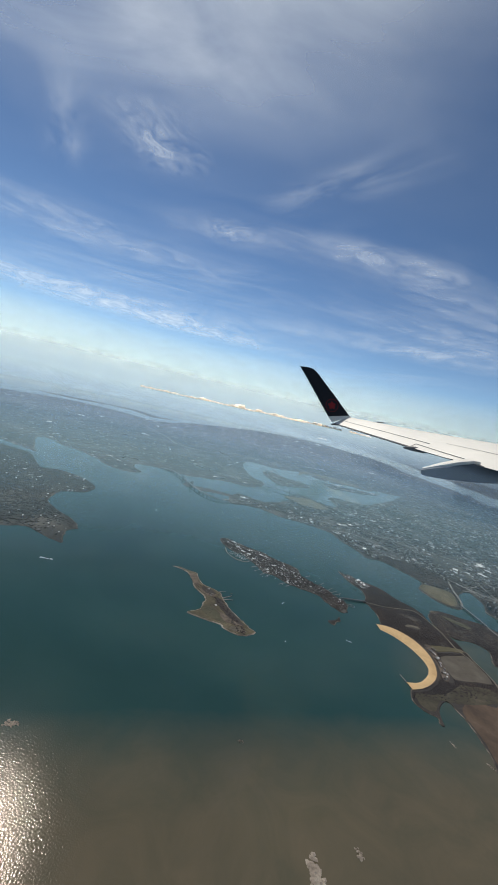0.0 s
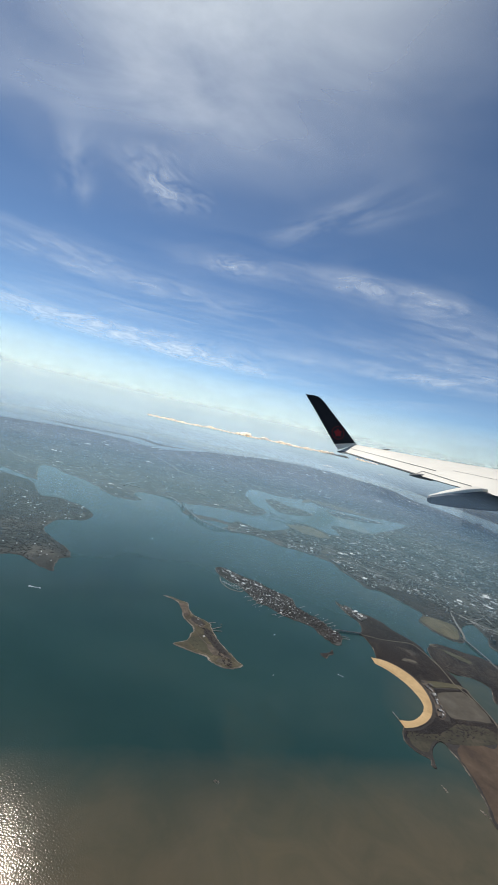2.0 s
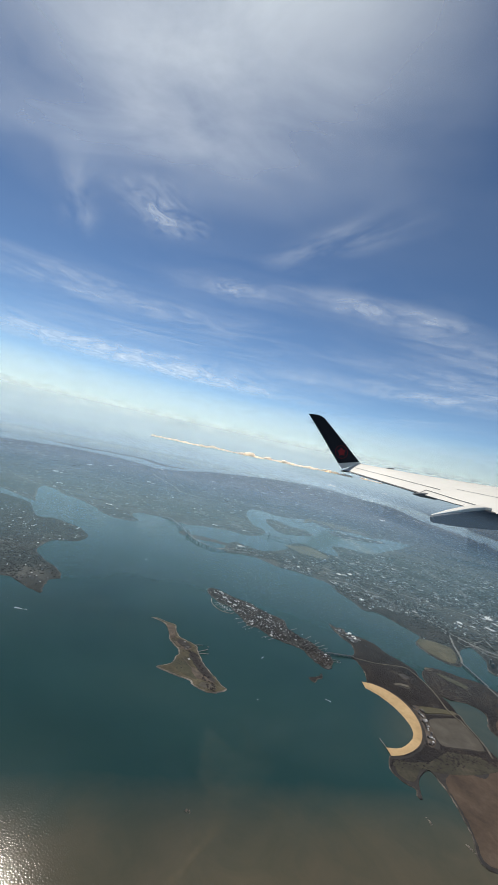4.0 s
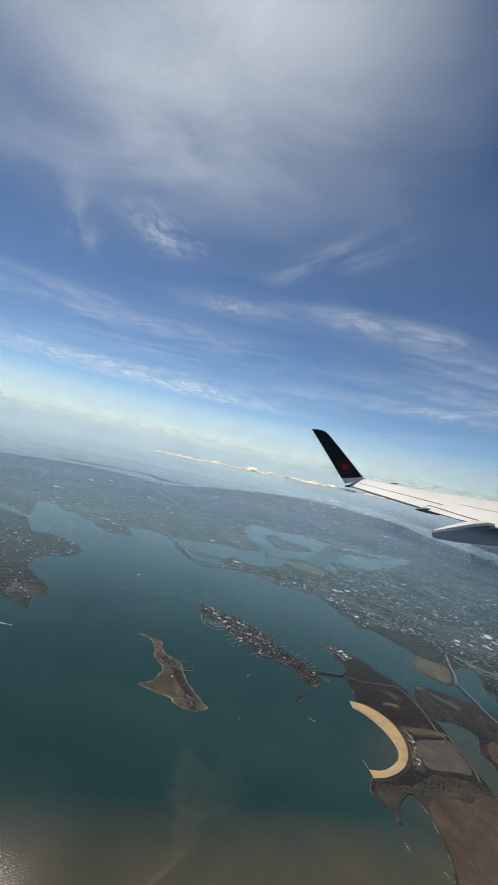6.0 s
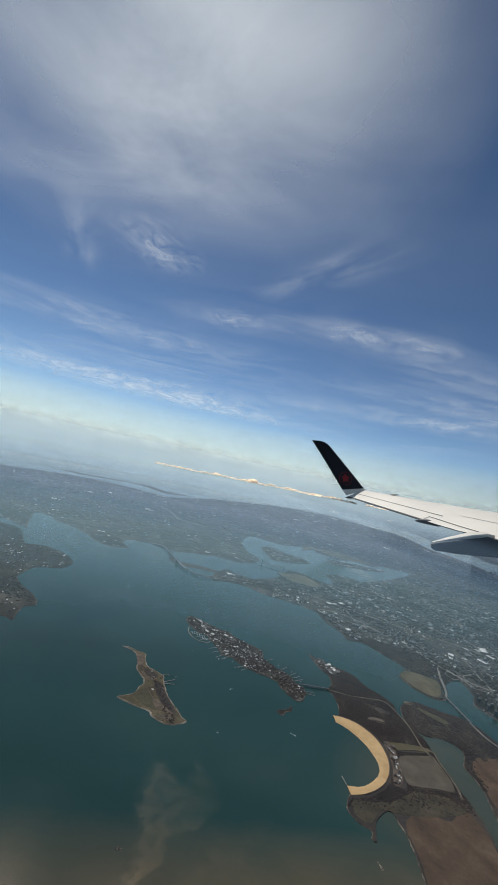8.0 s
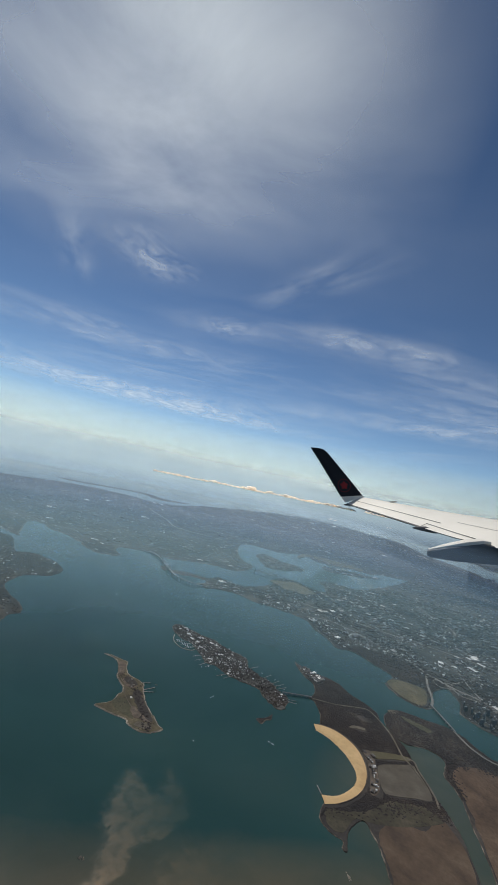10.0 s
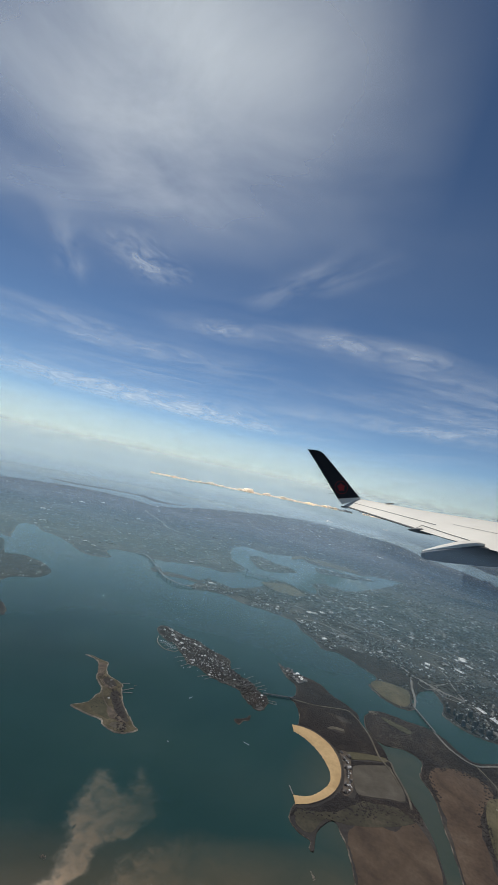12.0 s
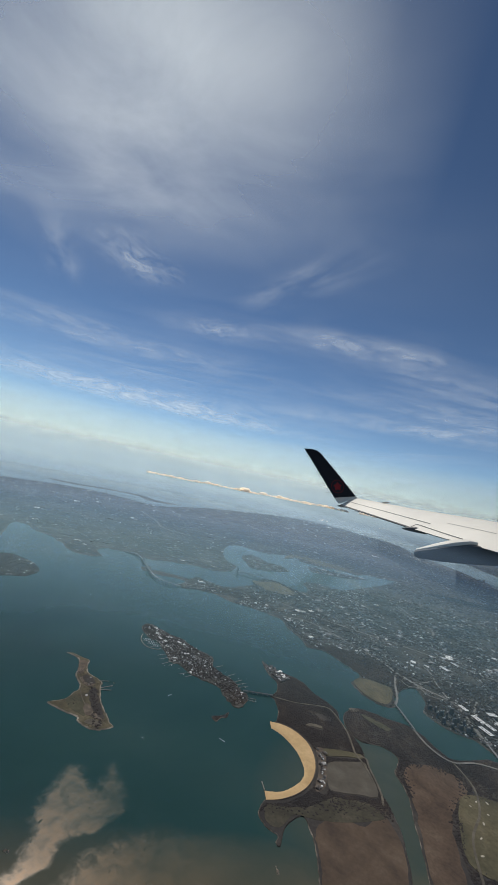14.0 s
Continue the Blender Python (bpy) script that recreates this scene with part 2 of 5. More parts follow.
def glint_patch_mat():
    """Open water that turns into a ruffled patch, warm-tinted to imitate sun glint, with soft clouded edges."""
    k = Mat("ruffled_glint_water", 0.30)
    c, r = water_look(k)
    uv = k.n.new("ShaderNodeUVMap")
    uv.uv_map = "fade"
    sep = k.n.new("ShaderNodeSeparateXYZ")
    k.link(uv.outputs[0], sep.inputs[0])
    edge = k.maths("ADD", sep.outputs[0], k.maths("MULTIPLY", k.maths("SUBTRACT", k.noise(0.45, 7, 0.62, 0.6), 0.5), 0.9))
    rim = k.ramp(sep.outputs[0], [(0.0, (0, 0, 0)), (0.2, (1, 1, 1))])
    a = k.mix(1.0, k.ramp(edge, [(0.15, (0, 0, 0)), (0.60, (1, 1, 1))]), rim, "MULTIPLY")
    a = k.mix(1.0, a, k.ramp(k.noise(0.35, 6, 0.6, 0.4), [(0.28, (0.6, 0.6, 0.6)), (0.60, (1, 1, 1))]), "MULTIPLY")
    glint_gaps = k.n.new("ShaderNodeMapping")            # small dark gaps in the glint, drawn out one way
    glint_gaps.inputs["Rotation"].default_value, glint_gaps.inputs["Scale"].default_value = (0, 0, radians(-35)), (1.0, 0.45, 1.0)
    k.link(k.coords(), glint_gaps.inputs["Vector"])
    a = k.mix(1.0, a, k.ramp(k.noise(1.1, 3, 0.5, 0.3, glint_gaps.outputs[0]), [(0.27, (0.3, 0.3, 0.3)), (0.33, (1, 1, 1))]), "MULTIPLY")
    k.colour(c)
    k.link(k.mix(a, r, (0.27, 0.27, 0.27)), k.b.inputs["Roughness"])
    k.link(k.mix(a, (1.0, 1.0, 1.0), (1.0, 0.62, 0.38)), k.b.inputs["Specular Tint"])
    k.link(k.maths("ADD", k.maths("MULTIPLY", a, 0.12), 0.5), k.b.inputs["Specular IOR Level"])
    return k.m


def cirrus_mat(name, strength, low, high, grain=0.05, stretch=4.0, rough=0.58, curl=1.6, detail=8):
    """Thin ice cloud: see-through, lit from above by the sun, torn into streaks."""
    k = Mat(name)
    k.n.remove(k.b)
    fade, metres = k.n.new("ShaderNodeUVMap"), k.n.new("ShaderNodeUVMap")
    fade.uv_map, metres.uv_map = "fade", "metres"
    sep = k.n.new("ShaderNodeSeparateXYZ")
    k.link(fade.outputs[0], sep.inputs[0])

    def hump(s, power):
        return k.maths("POWER", k.maths("MULTIPLY", k.maths("MULTIPLY", s, k.maths("SUBTRACT", 1.0, s)), 4.0, True), power)

    mp = k.n.new("ShaderNodeMapping")
    mp.inputs["Scale"].default_value = (1.0 / stretch, 1.0, 1.0)
    k.link(metres.outputs[0], mp.inputs["Vector"])
    tear = k.ramp(k.noise(grain, detail, rough, curl, mp.outputs[0]), [(low, (0, 0, 0)), (high, (1, 1, 1))])
    soft = k.ramp(k.noise(grain * 0.3, 3, 0.5, 0.5, metres.outputs[0]), [(0.3, (0.25, 0.25, 0.25)), (0.65, (1, 1, 1))])
    a = k.maths("MULTIPLY", k.maths("MULTIPLY", hump(sep.outputs[0], 1.2), hump(sep.outputs[1], 1.8)), k.maths("MULTIPLY", tear, soft))
    a = k.maths("MULTIPLY", a, strength, True)
    clear, thin, top, both, out = (k.n.new("ShaderNode" + s) for s in ("BsdfTransparent", "BsdfTranslucent", "BsdfDiffuse", "AddShader", "MixShader"))
    thin.inputs["Color"].default_value, top.inputs["Color"].default_value = (0.86, 0.90, 0.90, 1), (0.48, 0.5, 0.5, 1)
    k.link(thin.outputs[0], both.inputs[0]), k.link(top.outputs[0], both.inputs[1])
    k.link(a, out.inputs[0]), k.link(clear.outputs[0], out.inputs[1]), k.link(both.outputs[0], out.inputs[2])
    k.link(out.outputs[0], k.n["Material Output"].inputs["Surface"])
    return k.m


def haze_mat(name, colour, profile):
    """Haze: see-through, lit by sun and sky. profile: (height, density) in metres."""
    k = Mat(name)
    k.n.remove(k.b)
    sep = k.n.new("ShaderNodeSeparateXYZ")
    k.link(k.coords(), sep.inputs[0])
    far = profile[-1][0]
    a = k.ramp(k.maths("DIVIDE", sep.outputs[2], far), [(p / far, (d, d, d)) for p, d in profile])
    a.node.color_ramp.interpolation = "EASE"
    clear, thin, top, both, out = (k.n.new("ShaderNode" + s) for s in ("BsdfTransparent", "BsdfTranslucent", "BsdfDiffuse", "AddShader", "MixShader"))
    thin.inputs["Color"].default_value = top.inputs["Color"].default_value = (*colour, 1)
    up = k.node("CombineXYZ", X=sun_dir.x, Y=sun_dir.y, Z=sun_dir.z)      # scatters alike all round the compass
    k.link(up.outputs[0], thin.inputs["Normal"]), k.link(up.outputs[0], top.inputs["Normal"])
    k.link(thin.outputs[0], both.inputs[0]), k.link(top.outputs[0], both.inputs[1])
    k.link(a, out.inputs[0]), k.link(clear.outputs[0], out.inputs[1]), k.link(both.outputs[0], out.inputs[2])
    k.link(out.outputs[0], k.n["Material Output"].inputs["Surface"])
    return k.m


# ---------------------------------------------------------------- mesh helpers


def mesh_part(name, verts, faces, mats, parent=None, label="", smooth=False, index=None):
    me = bpy.data.meshes.new(name)
    me.from_pydata([tuple(v) for v in verts], [], [tuple(f) for f in faces])
    for m in mats if isinstance(mats, (list, tuple)) else [mats]:
        me.materials.append(m)
    if index is not None:
        me.polygons.foreach_set("material_index", index)
    if smooth:
        me.polygons.foreach_set("use_smooth", [True] * len(me.polygons))
    me.update()
    ob = new(name, me)
    if parent:
        ob.parent = parent
    if label:
        ob["label"] = label
    return ob


def part(name, bm, material, parent=None, label=""):
    me = bpy.data.meshes.new(name)
    bm.to_mesh(me)
    bm.free()
    me.materials.append(material)
    ob = new(name, me)
    if parent:
        ob.parent = parent
    if label:
        ob["label"] = label
    return ob


def box(bm, cx, cy, cz, sx, sy, sz, rz=0.0, bevel=0.0):
    g = bmesh.ops.create_cube(bm, size=1.0, matrix=pose(cx, cy, cz, 0, 0, rz) @ Matrix.Diagonal((sx, sy, sz, 1)))
    if bevel:
        edges = list({e for v in g["verts"] for e in v.link_edges})
        bmesh.ops.bevel(bm, geom=edges, offset=bevel, segments=1, affect="EDGES")


def spline(pts, steps=6, closed=True):
    """Catmull-Rom through the control points."""
    p = np.array(pts, float)
    n = len(p)
    out = []
    for i in range(n if closed else n - 1):
        if closed:
            a, b, c, d = p[i - 1], p[i], p[(i + 1) % n], p[(i + 2) % n]
        else:
            a, b, c, d = p[max(i - 1, 0)], p[i], p[i + 1], p[min(i + 2, n - 1)]
        for s in np.arange(steps) / steps:
            out.append(0.5 * (2 * b + (c - a) * s + (2 * a - 5 * b + 4 * c - d) * s**2 + (3 * b - 3 * c + d - a) * s**3))
    if not closed:
        out.append(p[-1])
    return np.array(out)


def ragged(line, rng, size, closed=True):
    """Uneven shoreline: small sideways wander, two scales."""
    nx = np.roll(line, -1, 0) - np.roll(line, 1, 0)
    nx = np.stack([-nx[:, 1], nx[:, 0]], 1) / (np.linalg.norm(nx, axis=1, keepdims=True) + 1e-6)
    w = rng.normal(0, 1, len(line))
    slow = (w + np.roll(w, 1) + np.roll(w, 2)) / 2
    return line + nx * (0.6 * slow + 0.5 * rng.normal(0, 1, len(line)))[:, None] * size


def inside(poly, pts):
    x, y = pts[:, 0], pts[:, 1]
    hit = np.zeros(len(pts), bool)
    for (x0, y0), (x1, y1) in zip(poly, np.roll(poly, -1, 0)):
        if y0 != y1:
            hit ^= ((y0 > y) != (y1 > y)) & (x < (x1 - x0) * (y - y0) / (y1 - y0) + x0)
    return hit


def edge_distance(poly, pts):
    best = np.full(len(pts), 1e9)
    for a, b in zip(poly, np.roll(poly, -1, 0)):
        d = b - a
        s = np.clip(((pts - a) @ d) / (d @ d + 1e-9), 0, 1)
        best = np.minimum(best, np.linalg.norm(pts - a - s[:, None] * d, axis=1))
    return best


def land(name, pts, height, bank, top_mat, shore_mat, label, category, steps=6, rough=0.25, seed=1):
    """A piece of land: flat top, and a sloping shore that runs down under the water."""
    rng = np.random.default_rng(seed)
    line = ragged(spline(pts, steps), rng, rough)
    if np.sum(line[:, 0] * np.roll(line[:, 1], -1) - line[:, 1] * np.roll(line[:, 0], -1)) < 0:
        line = line[::-1]
    d = np.roll(line, -1, 0) - np.roll(line, 1, 0)
    inn = np.stack([-d[:, 1], d[:, 0]], 1) / (np.linalg.norm(d, axis=1, keepdims=True) + 1e-6)
    n = len(line)
    width = bank * (0.7 + 0.6 * rng.random(n))
    top = line + inn * width[:, None]
    cv, _, cf, *_ = delaunay_2d_cdt([Vector(q) for q in top], [], [list(range(n))], 1, 1e-4)
    ob = mesh_part(name, [(q.x, q.y, height) for q in cv], cf, top_mat)
    tagged(ob, label, category, kind="structure")
    out = line - inn * bank * 0.6
    rings = [np.c_[out, np.full(n, -0.25)], np.c_[line, np.full(n, 0.03)], np.c_[top, np.full(n, height)]]
    faces = [(r * n + i, r * n + (i + 1) % n, (r + 1) * n + (i + 1) % n, (r + 1) * n + i) for r in range(2) for i in range(n)]
    mesh_part("shore", np.concatenate(rings), faces, shore_mat, ob)
    return ob, line


def ribbon(name, pts, width, z, mat, parent=None, label="", steps=5, closed=False, thick=0.03):
    """A road or track: a low slab along a curve."""
    line = spline(pts, steps, closed)
    d = np.gradient(line, axis=0)
    s = np.stack([-d[:, 1], d[:, 0]], 1) / (np.linalg.norm(d, axis=1, keepdims=True) + 1e-6) * width / 2
    n = len(line)
    zz = np.broadcast_to(np.asarray(z, float), (n,)) if np.ndim(z) == 0 else np.interp(np.linspace(0, 1, n), np.linspace(0, 1, len(z)), z)
    v = np.concatenate([np.c_[line + s, zz - thick], np.c_[line + s, zz], np.c_[line - s, zz], np.c_[line - s, zz - thick]])
    f = [(k * n + i, (k + 1) * n + i, (k + 1) * n + i + 1, k * n + i + 1) for k in range(3) for i in range(n - 1)]
    return mesh_part(name, v, f, mat, parent, label)


BOX_V = np.array([(x, y, z) for z in (0, 1) for x, y in ((-0.5, -0.5), (0.5, -0.5), (0.5, 0.5), (-0.5, 0.5))])
BOX_F = [(0, 1, 5, 4), (1, 2, 6, 5), (2, 3, 7, 6), (3, 0, 4, 7), (4, 5, 6, 7)]
BOX_I = [0, 0, 0, 0, 1]
GABLE_V = np.array([(-0.5, -0.5, 0), (0.5, -0.5, 0), (0.5, 0.5, 0), (-0.5, 0.5, 0), (-0.5, -0.5, 0.6), (0.5, -0.5, 0.6), (0.5, 0.5, 0.6), (-0.5, 0.5, 0.6), (-0.5, 0, 1), (0.5, 0, 1)])
GABLE_F = [(0, 1, 5, 4), (1, 2, 6, 9, 5), (2, 3, 7, 6), (3, 0, 4, 8, 7), (4, 5, 9, 8), (6, 7, 8, 9)]
GABLE_I = [0, 0, 0, 0, 1, 1]
RING = [(math.cos(a), math.sin(a)) for a in np.arange(6) * math.pi / 3]
CLUMP_V = np.array([(0.75 * c, 0.75 * s, 0.05) for c, s in RING] + [(c, s, 0.5) for c, s in RING] + [(0, 0, 1.0)])
CLUMP_F = [(i, (i + 1) % 6, 6 + (i + 1) % 6, 6 + i) for i in range(6)] + [(6 + i, 6 + (i + 1) % 6, 12) for i in range(6)]


def scatter(name, shape, xy, z, size, turn, mats, rng=None, jitter=0.0, parent=None):
    """Many small pieces of one shape in one mesh. size: rows of (x, y, z)."""
    tv, tf, ti = shape
    n, k = len(xy), len(tv)
    v = np.repeat(tv[None], n, 0)
    if jitter:
        v = v + rng.normal(0, jitter, v.shape) * (1, 1, 0.7)
    v = v * size[:, None, :]
    c, s = np.cos(turn)[:, None], np.sin(turn)[:, None]
    v = np.stack([v[..., 0] * c - v[..., 1] * s + xy[:, :1], v[..., 0] * s + v[..., 1] * c + xy[:, 1:2], v[..., 2] + np.broadcast_to(z, (n,))[:, None]], -1)
    faces = [tuple(j + i * k for j in f) for i in range(n) for f in tf]
    return mesh_part(name, v.reshape(-1, 3), faces, mats, parent, index=None if ti is None else list(ti) * n)

# ---------------------------------------------------------------- water and land
bm = bmesh.new()
rings = [0, 60, 120, 240, 500, 1000, 2000, 3400, 4900]
prev = None
for r in rings:
    row = [bm.verts.new((0, 0, 0))] if r == 0 else [bm.verts.new((r * math.cos(a), r * math.sin(a), 0)) for a in np.arange(128) * math.tau / 128]
    if prev:
        for i in range(128):
            j = (i + 1) % 128
            bm.faces.new((prev[0], row[i], row[j]) if len(prev) == 1 else (prev[i], row[i], row[j], prev[j]))
    prev = row
tagged(part("water", bm, WATER), "dark teal sound with fine wind ripples, reaching the horizon", "water", kind="structure")

HART = [(-22.6, 132.8), (-19.5, 132.3), (-16.8, 130.5), (-14.3, 125.9), (-13.1, 122.7), (-9.5, 118.8), (-8.3, 116.1), (-8.7, 114.5), (-8.8, 110.7), (-11.8, 107.5), (-9.2, 106.4), (-5.5, 105.7), (-2.3, 105.4), (-1.3, 104.2), (1.6, 103), (4.3, 103), (6.2, 104.3), (7.5, 106.3), (5.9, 107.4), (4, 109.8), (2, 111.7), (0, 114.1), (-2.4, 117.8), (-3.9, 121.3), (-4.9, 123.1), (-7.5, 124.5), (-10.4, 125.6), (-12.5, 128.3), (-14.3, 132.3), (-17.2, 132.9), (-20.8, 133.7)]
CITY = [(-11.6, 167.8), (-11, 172), (-8, 172), (-3, 169.3), (1.1, 167.9), (6.2, 166.7), (10.8, 163), (14, 161.3), (18.3, 160.1), (20.7, 157.5), (21.2, 152.9), (25, 149.9), (27.5, 147.9), (29.6, 147.2), (32.2, 143.9), (34.1, 141.6), (36.1, 140.5), (37, 137.4), (36.1, 134.2), (35.8, 132.3), (33.7, 131.1), (31.6, 133.2), (29.2, 135.6), (27.1, 139.5), (24.4, 140.2), (21.4, 140.7), (19.2, 141.8), (16.1, 142.3), (14.6, 143.9), (11.5, 146.3), (7.7, 146.5), (5.3, 150.8), (2.4, 154), (-1, 158.2), (-4.2, 159.4), (-8.3, 162.4)]
ISLET = [(28.7, 123.5), (29.6, 121.7), (30.6, 121.7), (31.4, 123.9), (32.8, 124.7), (32.7, 127.7), (31.9, 126), (30.6, 124.6)]
NECK = [(37.4, 168.1), (39.4, 161.8), (41.6, 157.2), (44.4, 153.6), (44.9, 147.8), (43.1, 143.6), (44.7, 142.1), (46.3, 136.7), (46.4, 131.4), (45.5, 129), (48.4, 127.6), (51.7, 124.8), (55, 121), (56.4, 116.1), (56.2, 110.8), (54.4, 107.2), (50.9, 103.4), (47.4, 100.6), (45.8, 96.2), (46.8, 93.6), (48.3, 92.1), (50.1, 91.5), (50.1, 89.5), (51, 89.2), (51.3, 91.9), (52.1, 94.9), (54.3, 98), (55.5, 98.2), (56.7, 95), (57.6, 92), (58.1, 88.4), (58.4, 84.3), (58.7, 77.4), (72.5, 80.8), (75.9, 92.2), (76.1, 102.7), (74.8, 110.1), (73.2, 114.9), (72.3, 120.2), (71.2, 125.8), (70.2, 131.8), (68.2, 136), (65.4, 139.8), (64.8, 146.3), (61.7, 150.3), (57, 154.1), (54, 158.9), (49.8, 161.6), (41.3, 164.1)]
PARK = [(67.4, 147.5), (66.3, 141), (68, 136.3), (71.2, 133.2), (77.2, 133.9), (80.4, 130.4), (78.5, 123.6), (79.7, 118.9), (80, 112.5), (79.6, 104.2), (79, 92.5), (78.3, 78), (118, 70), (150, 100), (148, 143.4), (121.9, 144.4), (111.5, 144.3), (108.1, 144.4), (102.2, 140.9), (96.9, 138.7), (95.1, 140.4), (92.9, 143.9), (90.6, 148), (88.6, 149.2), (86.9, 150.8), (81.7, 151.2), (77.4, 152.2), (73.8, 152.6), (71, 152.1)]
BRONX_NEAR = [(-16, 231), (-7, 234), (2, 235), (10, 230), (16, 228), (22, 228), (29, 226), (35, 224), (41, 220), (45, 210), (50, 203), (55, 194), (60, 195), (65, 192), (70, 186), (75, 179), (71.5, 171.5), (73.2, 165.2), (75.8, 161.8), (79.3, 159.6), (83.1, 159.9), (85.5, 162.4), (86, 167.5), (89, 173), (93, 180), (97, 181), (98, 174), (95.8, 164.6), (97, 159.8), (100.4, 155.9), (104.1, 154.1), (108.3, 153.8), (113.4, 148.9), (124.1, 149), (150, 149.8)]
BRONX_FAR = [(306, 400), (299, 465), (279, 487), (253, 501), (253, 551), (249, 597), (232, 636), (212, 681), (198, 785), (158, 819), (136, 748), (142, 655), (147, 584), (151, 527), (149, 473), (131, 412), (106, 364), (93, 344), (79, 323), (66, 321), (56, 322), (49, 314), (52, 302), (51, 288), (41, 290), (31, 299), (21, 293), (16, 270), (4, 254), (-4, 254), (-14, 258), (-17, 249)]
KINGS = [(-81.5, 129.7), (-77.7, 133), (-73, 133.7), (-67, 130.4), (-62.1, 128.9), (-59.4, 129.2), (-62.5, 135.9), (-62.5, 140.6), (-61.3, 143.7), (-66.9, 150.1), (-72.2, 153.3), (-78.7, 157.7), (-84.9, 164.1), (-87, 177), (-84, 182), (-79, 186), (-80, 198), (-90, 207), (-98, 210), (-107, 212), (-114, 208), (-124, 219), (-134, 230), (-141, 233), (-150, 234), (-159, 235), (-193, 226), (-225, 200), (-150, 108), (-103, 122)]
QUEENS_NEAR = [(-330, 200), (-250, 225), (-204, 251), (-171, 249), (-137, 237), (-143, 248), (-159, 277), (-153, 283), (-139, 273), (-121, 267), (-106, 258), (-101, 251), (-87, 245), (-78, 247), (-76, 253), (-83, 260), (-85, 270), (-79, 274), (-70, 276), (-60, 273), (-50, 273), (-44, 277), (-39, 280), (-30, 283), (-23, 286), (-12, 285), (-5, 290), (-1, 300), (-1, 315), (-9, 324), (-16, 339), (-23, 378), (-17, 403), (0, 398), (16, 398), (36, 422), (45, 399), (63, 394), (79, 401), (94, 398), (105, 408), (140, 420), (166, 474)]
QUEENS_FAR = [(166, 557), (160, 640), (152, 753), (140, 840), (59, 897), (-8, 849), (-64, 773), (-124, 670), (-150, 582), (-174, 555), (-213, 566), (-266, 567), (-308, 549), (-333, 522), (-356, 497), (-379, 467), (-433, 412), (-459, 358)]
COLLEGE = [(-4, 359), (4, 371), (16, 358), (28, 354), (37, 343), (28, 330), (16, 321), (7, 325)]
RIKERS = [(51, 378), (63, 384), (78, 384), (93, 388), (102, 384), (82, 370), (65, 364), (56, 362)]
FORT = [(-48, 249), (-46, 255), (-42, 252), (-43, 244)]
LOCUST = [(-41, 245), (-39, 250), (-30, 251.5), (-23, 251), (-16, 250), (-15, 245), (-26, 245.5), (-34, 243)]
JERSEY = [(-60, 1500), (60, 1250), (170, 1040), (248, 936), (265, 825), (284, 758), (297, 694), (305, 631), (335, 580), (381, 518), (900, 600), (1780, 2000), (826, 2300), (563, 2300), (419, 2600), (100, 2300)]
BARRIER = [(-358, 590), (-306, 595), (-266, 620), (-224, 630), (-181, 600), (-150, 640), (-181, 625), (-224, 650), (-266, 640), (-306, 615)]

hart, hart_line = land("island", HART, 0.16, 0.34, DRYGRASS, PALESHORE, "tan grassy island with a pale stony shore", "island", 6, 0.10, 11)
city, city_line = land("island", CITY, 0.14, 0.16, ISLETOWN, SHORE, "long built-up island crowded with houses and docks", "island", 6, 0.26, 12)
islet, islet_line = land("islet", ISLET, 0.14, 0.22, WOODFLOOR, SHORE, "small rocky islet with brown scrub", "islet", 6, 0.1, 13)
neck, neck_line = land("headland", NECK, 0.16, 0.17, WOODFLOOR, SHORE, "brown wooded headland behind the crescent beach", "headland", 5, 0.10, 14)
park, park_line = land("parkland", PARK, 0.14, 0.16, WOODFLOOR, SHORE, "brown wooded parkland between lagoon and river", "parkland", 5, 0.15, 15)
bronx, bronx_line = land("ground", BRONX_NEAR + BRONX_FAR, 0.2, 0.35, TOWNLAND, FARSHORE, "grey densely built city ground along the bay", "city ground", 5, 0.4, 16)
kings, kings_line = land("peninsula", KINGS, 0.2, 0.5, TOWNLAND, DARKSHORE, "dark wooded peninsula dotted with pale houses", "peninsula", 5, 0.3, 17)
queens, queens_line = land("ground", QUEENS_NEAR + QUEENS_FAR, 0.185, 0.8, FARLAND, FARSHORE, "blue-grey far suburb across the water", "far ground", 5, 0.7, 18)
college, college_line = land("peninsula", COLLEGE, 0.2, 0.6, FARLAND, FARSHORE, "low dark built-up point in the far river", "peninsula", 5, 0.4, 19)
rikers, rikers_line = land("island", RIKERS, 0.2, 0.6, FARLAND, FARSHORE, "low flat island in the far river", "island", 5, 0.4, 20)
fort, _ = land("islet", FORT, 0.18, 0.4, WOODFLOOR, FARSHORE, "small point at the foot of the suspension bridge", "islet", 5, 0.2, 21)
locust, locust_line = land("headland", LOCUST, 0.18, 0.5, WOODFLOOR, FARSHORE, "narrow low point beside the suspension bridge", "headland", 5, 0.2, 22)
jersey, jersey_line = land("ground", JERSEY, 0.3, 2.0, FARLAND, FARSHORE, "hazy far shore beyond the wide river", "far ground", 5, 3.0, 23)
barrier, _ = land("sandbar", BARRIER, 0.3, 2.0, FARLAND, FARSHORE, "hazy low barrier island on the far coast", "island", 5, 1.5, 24)


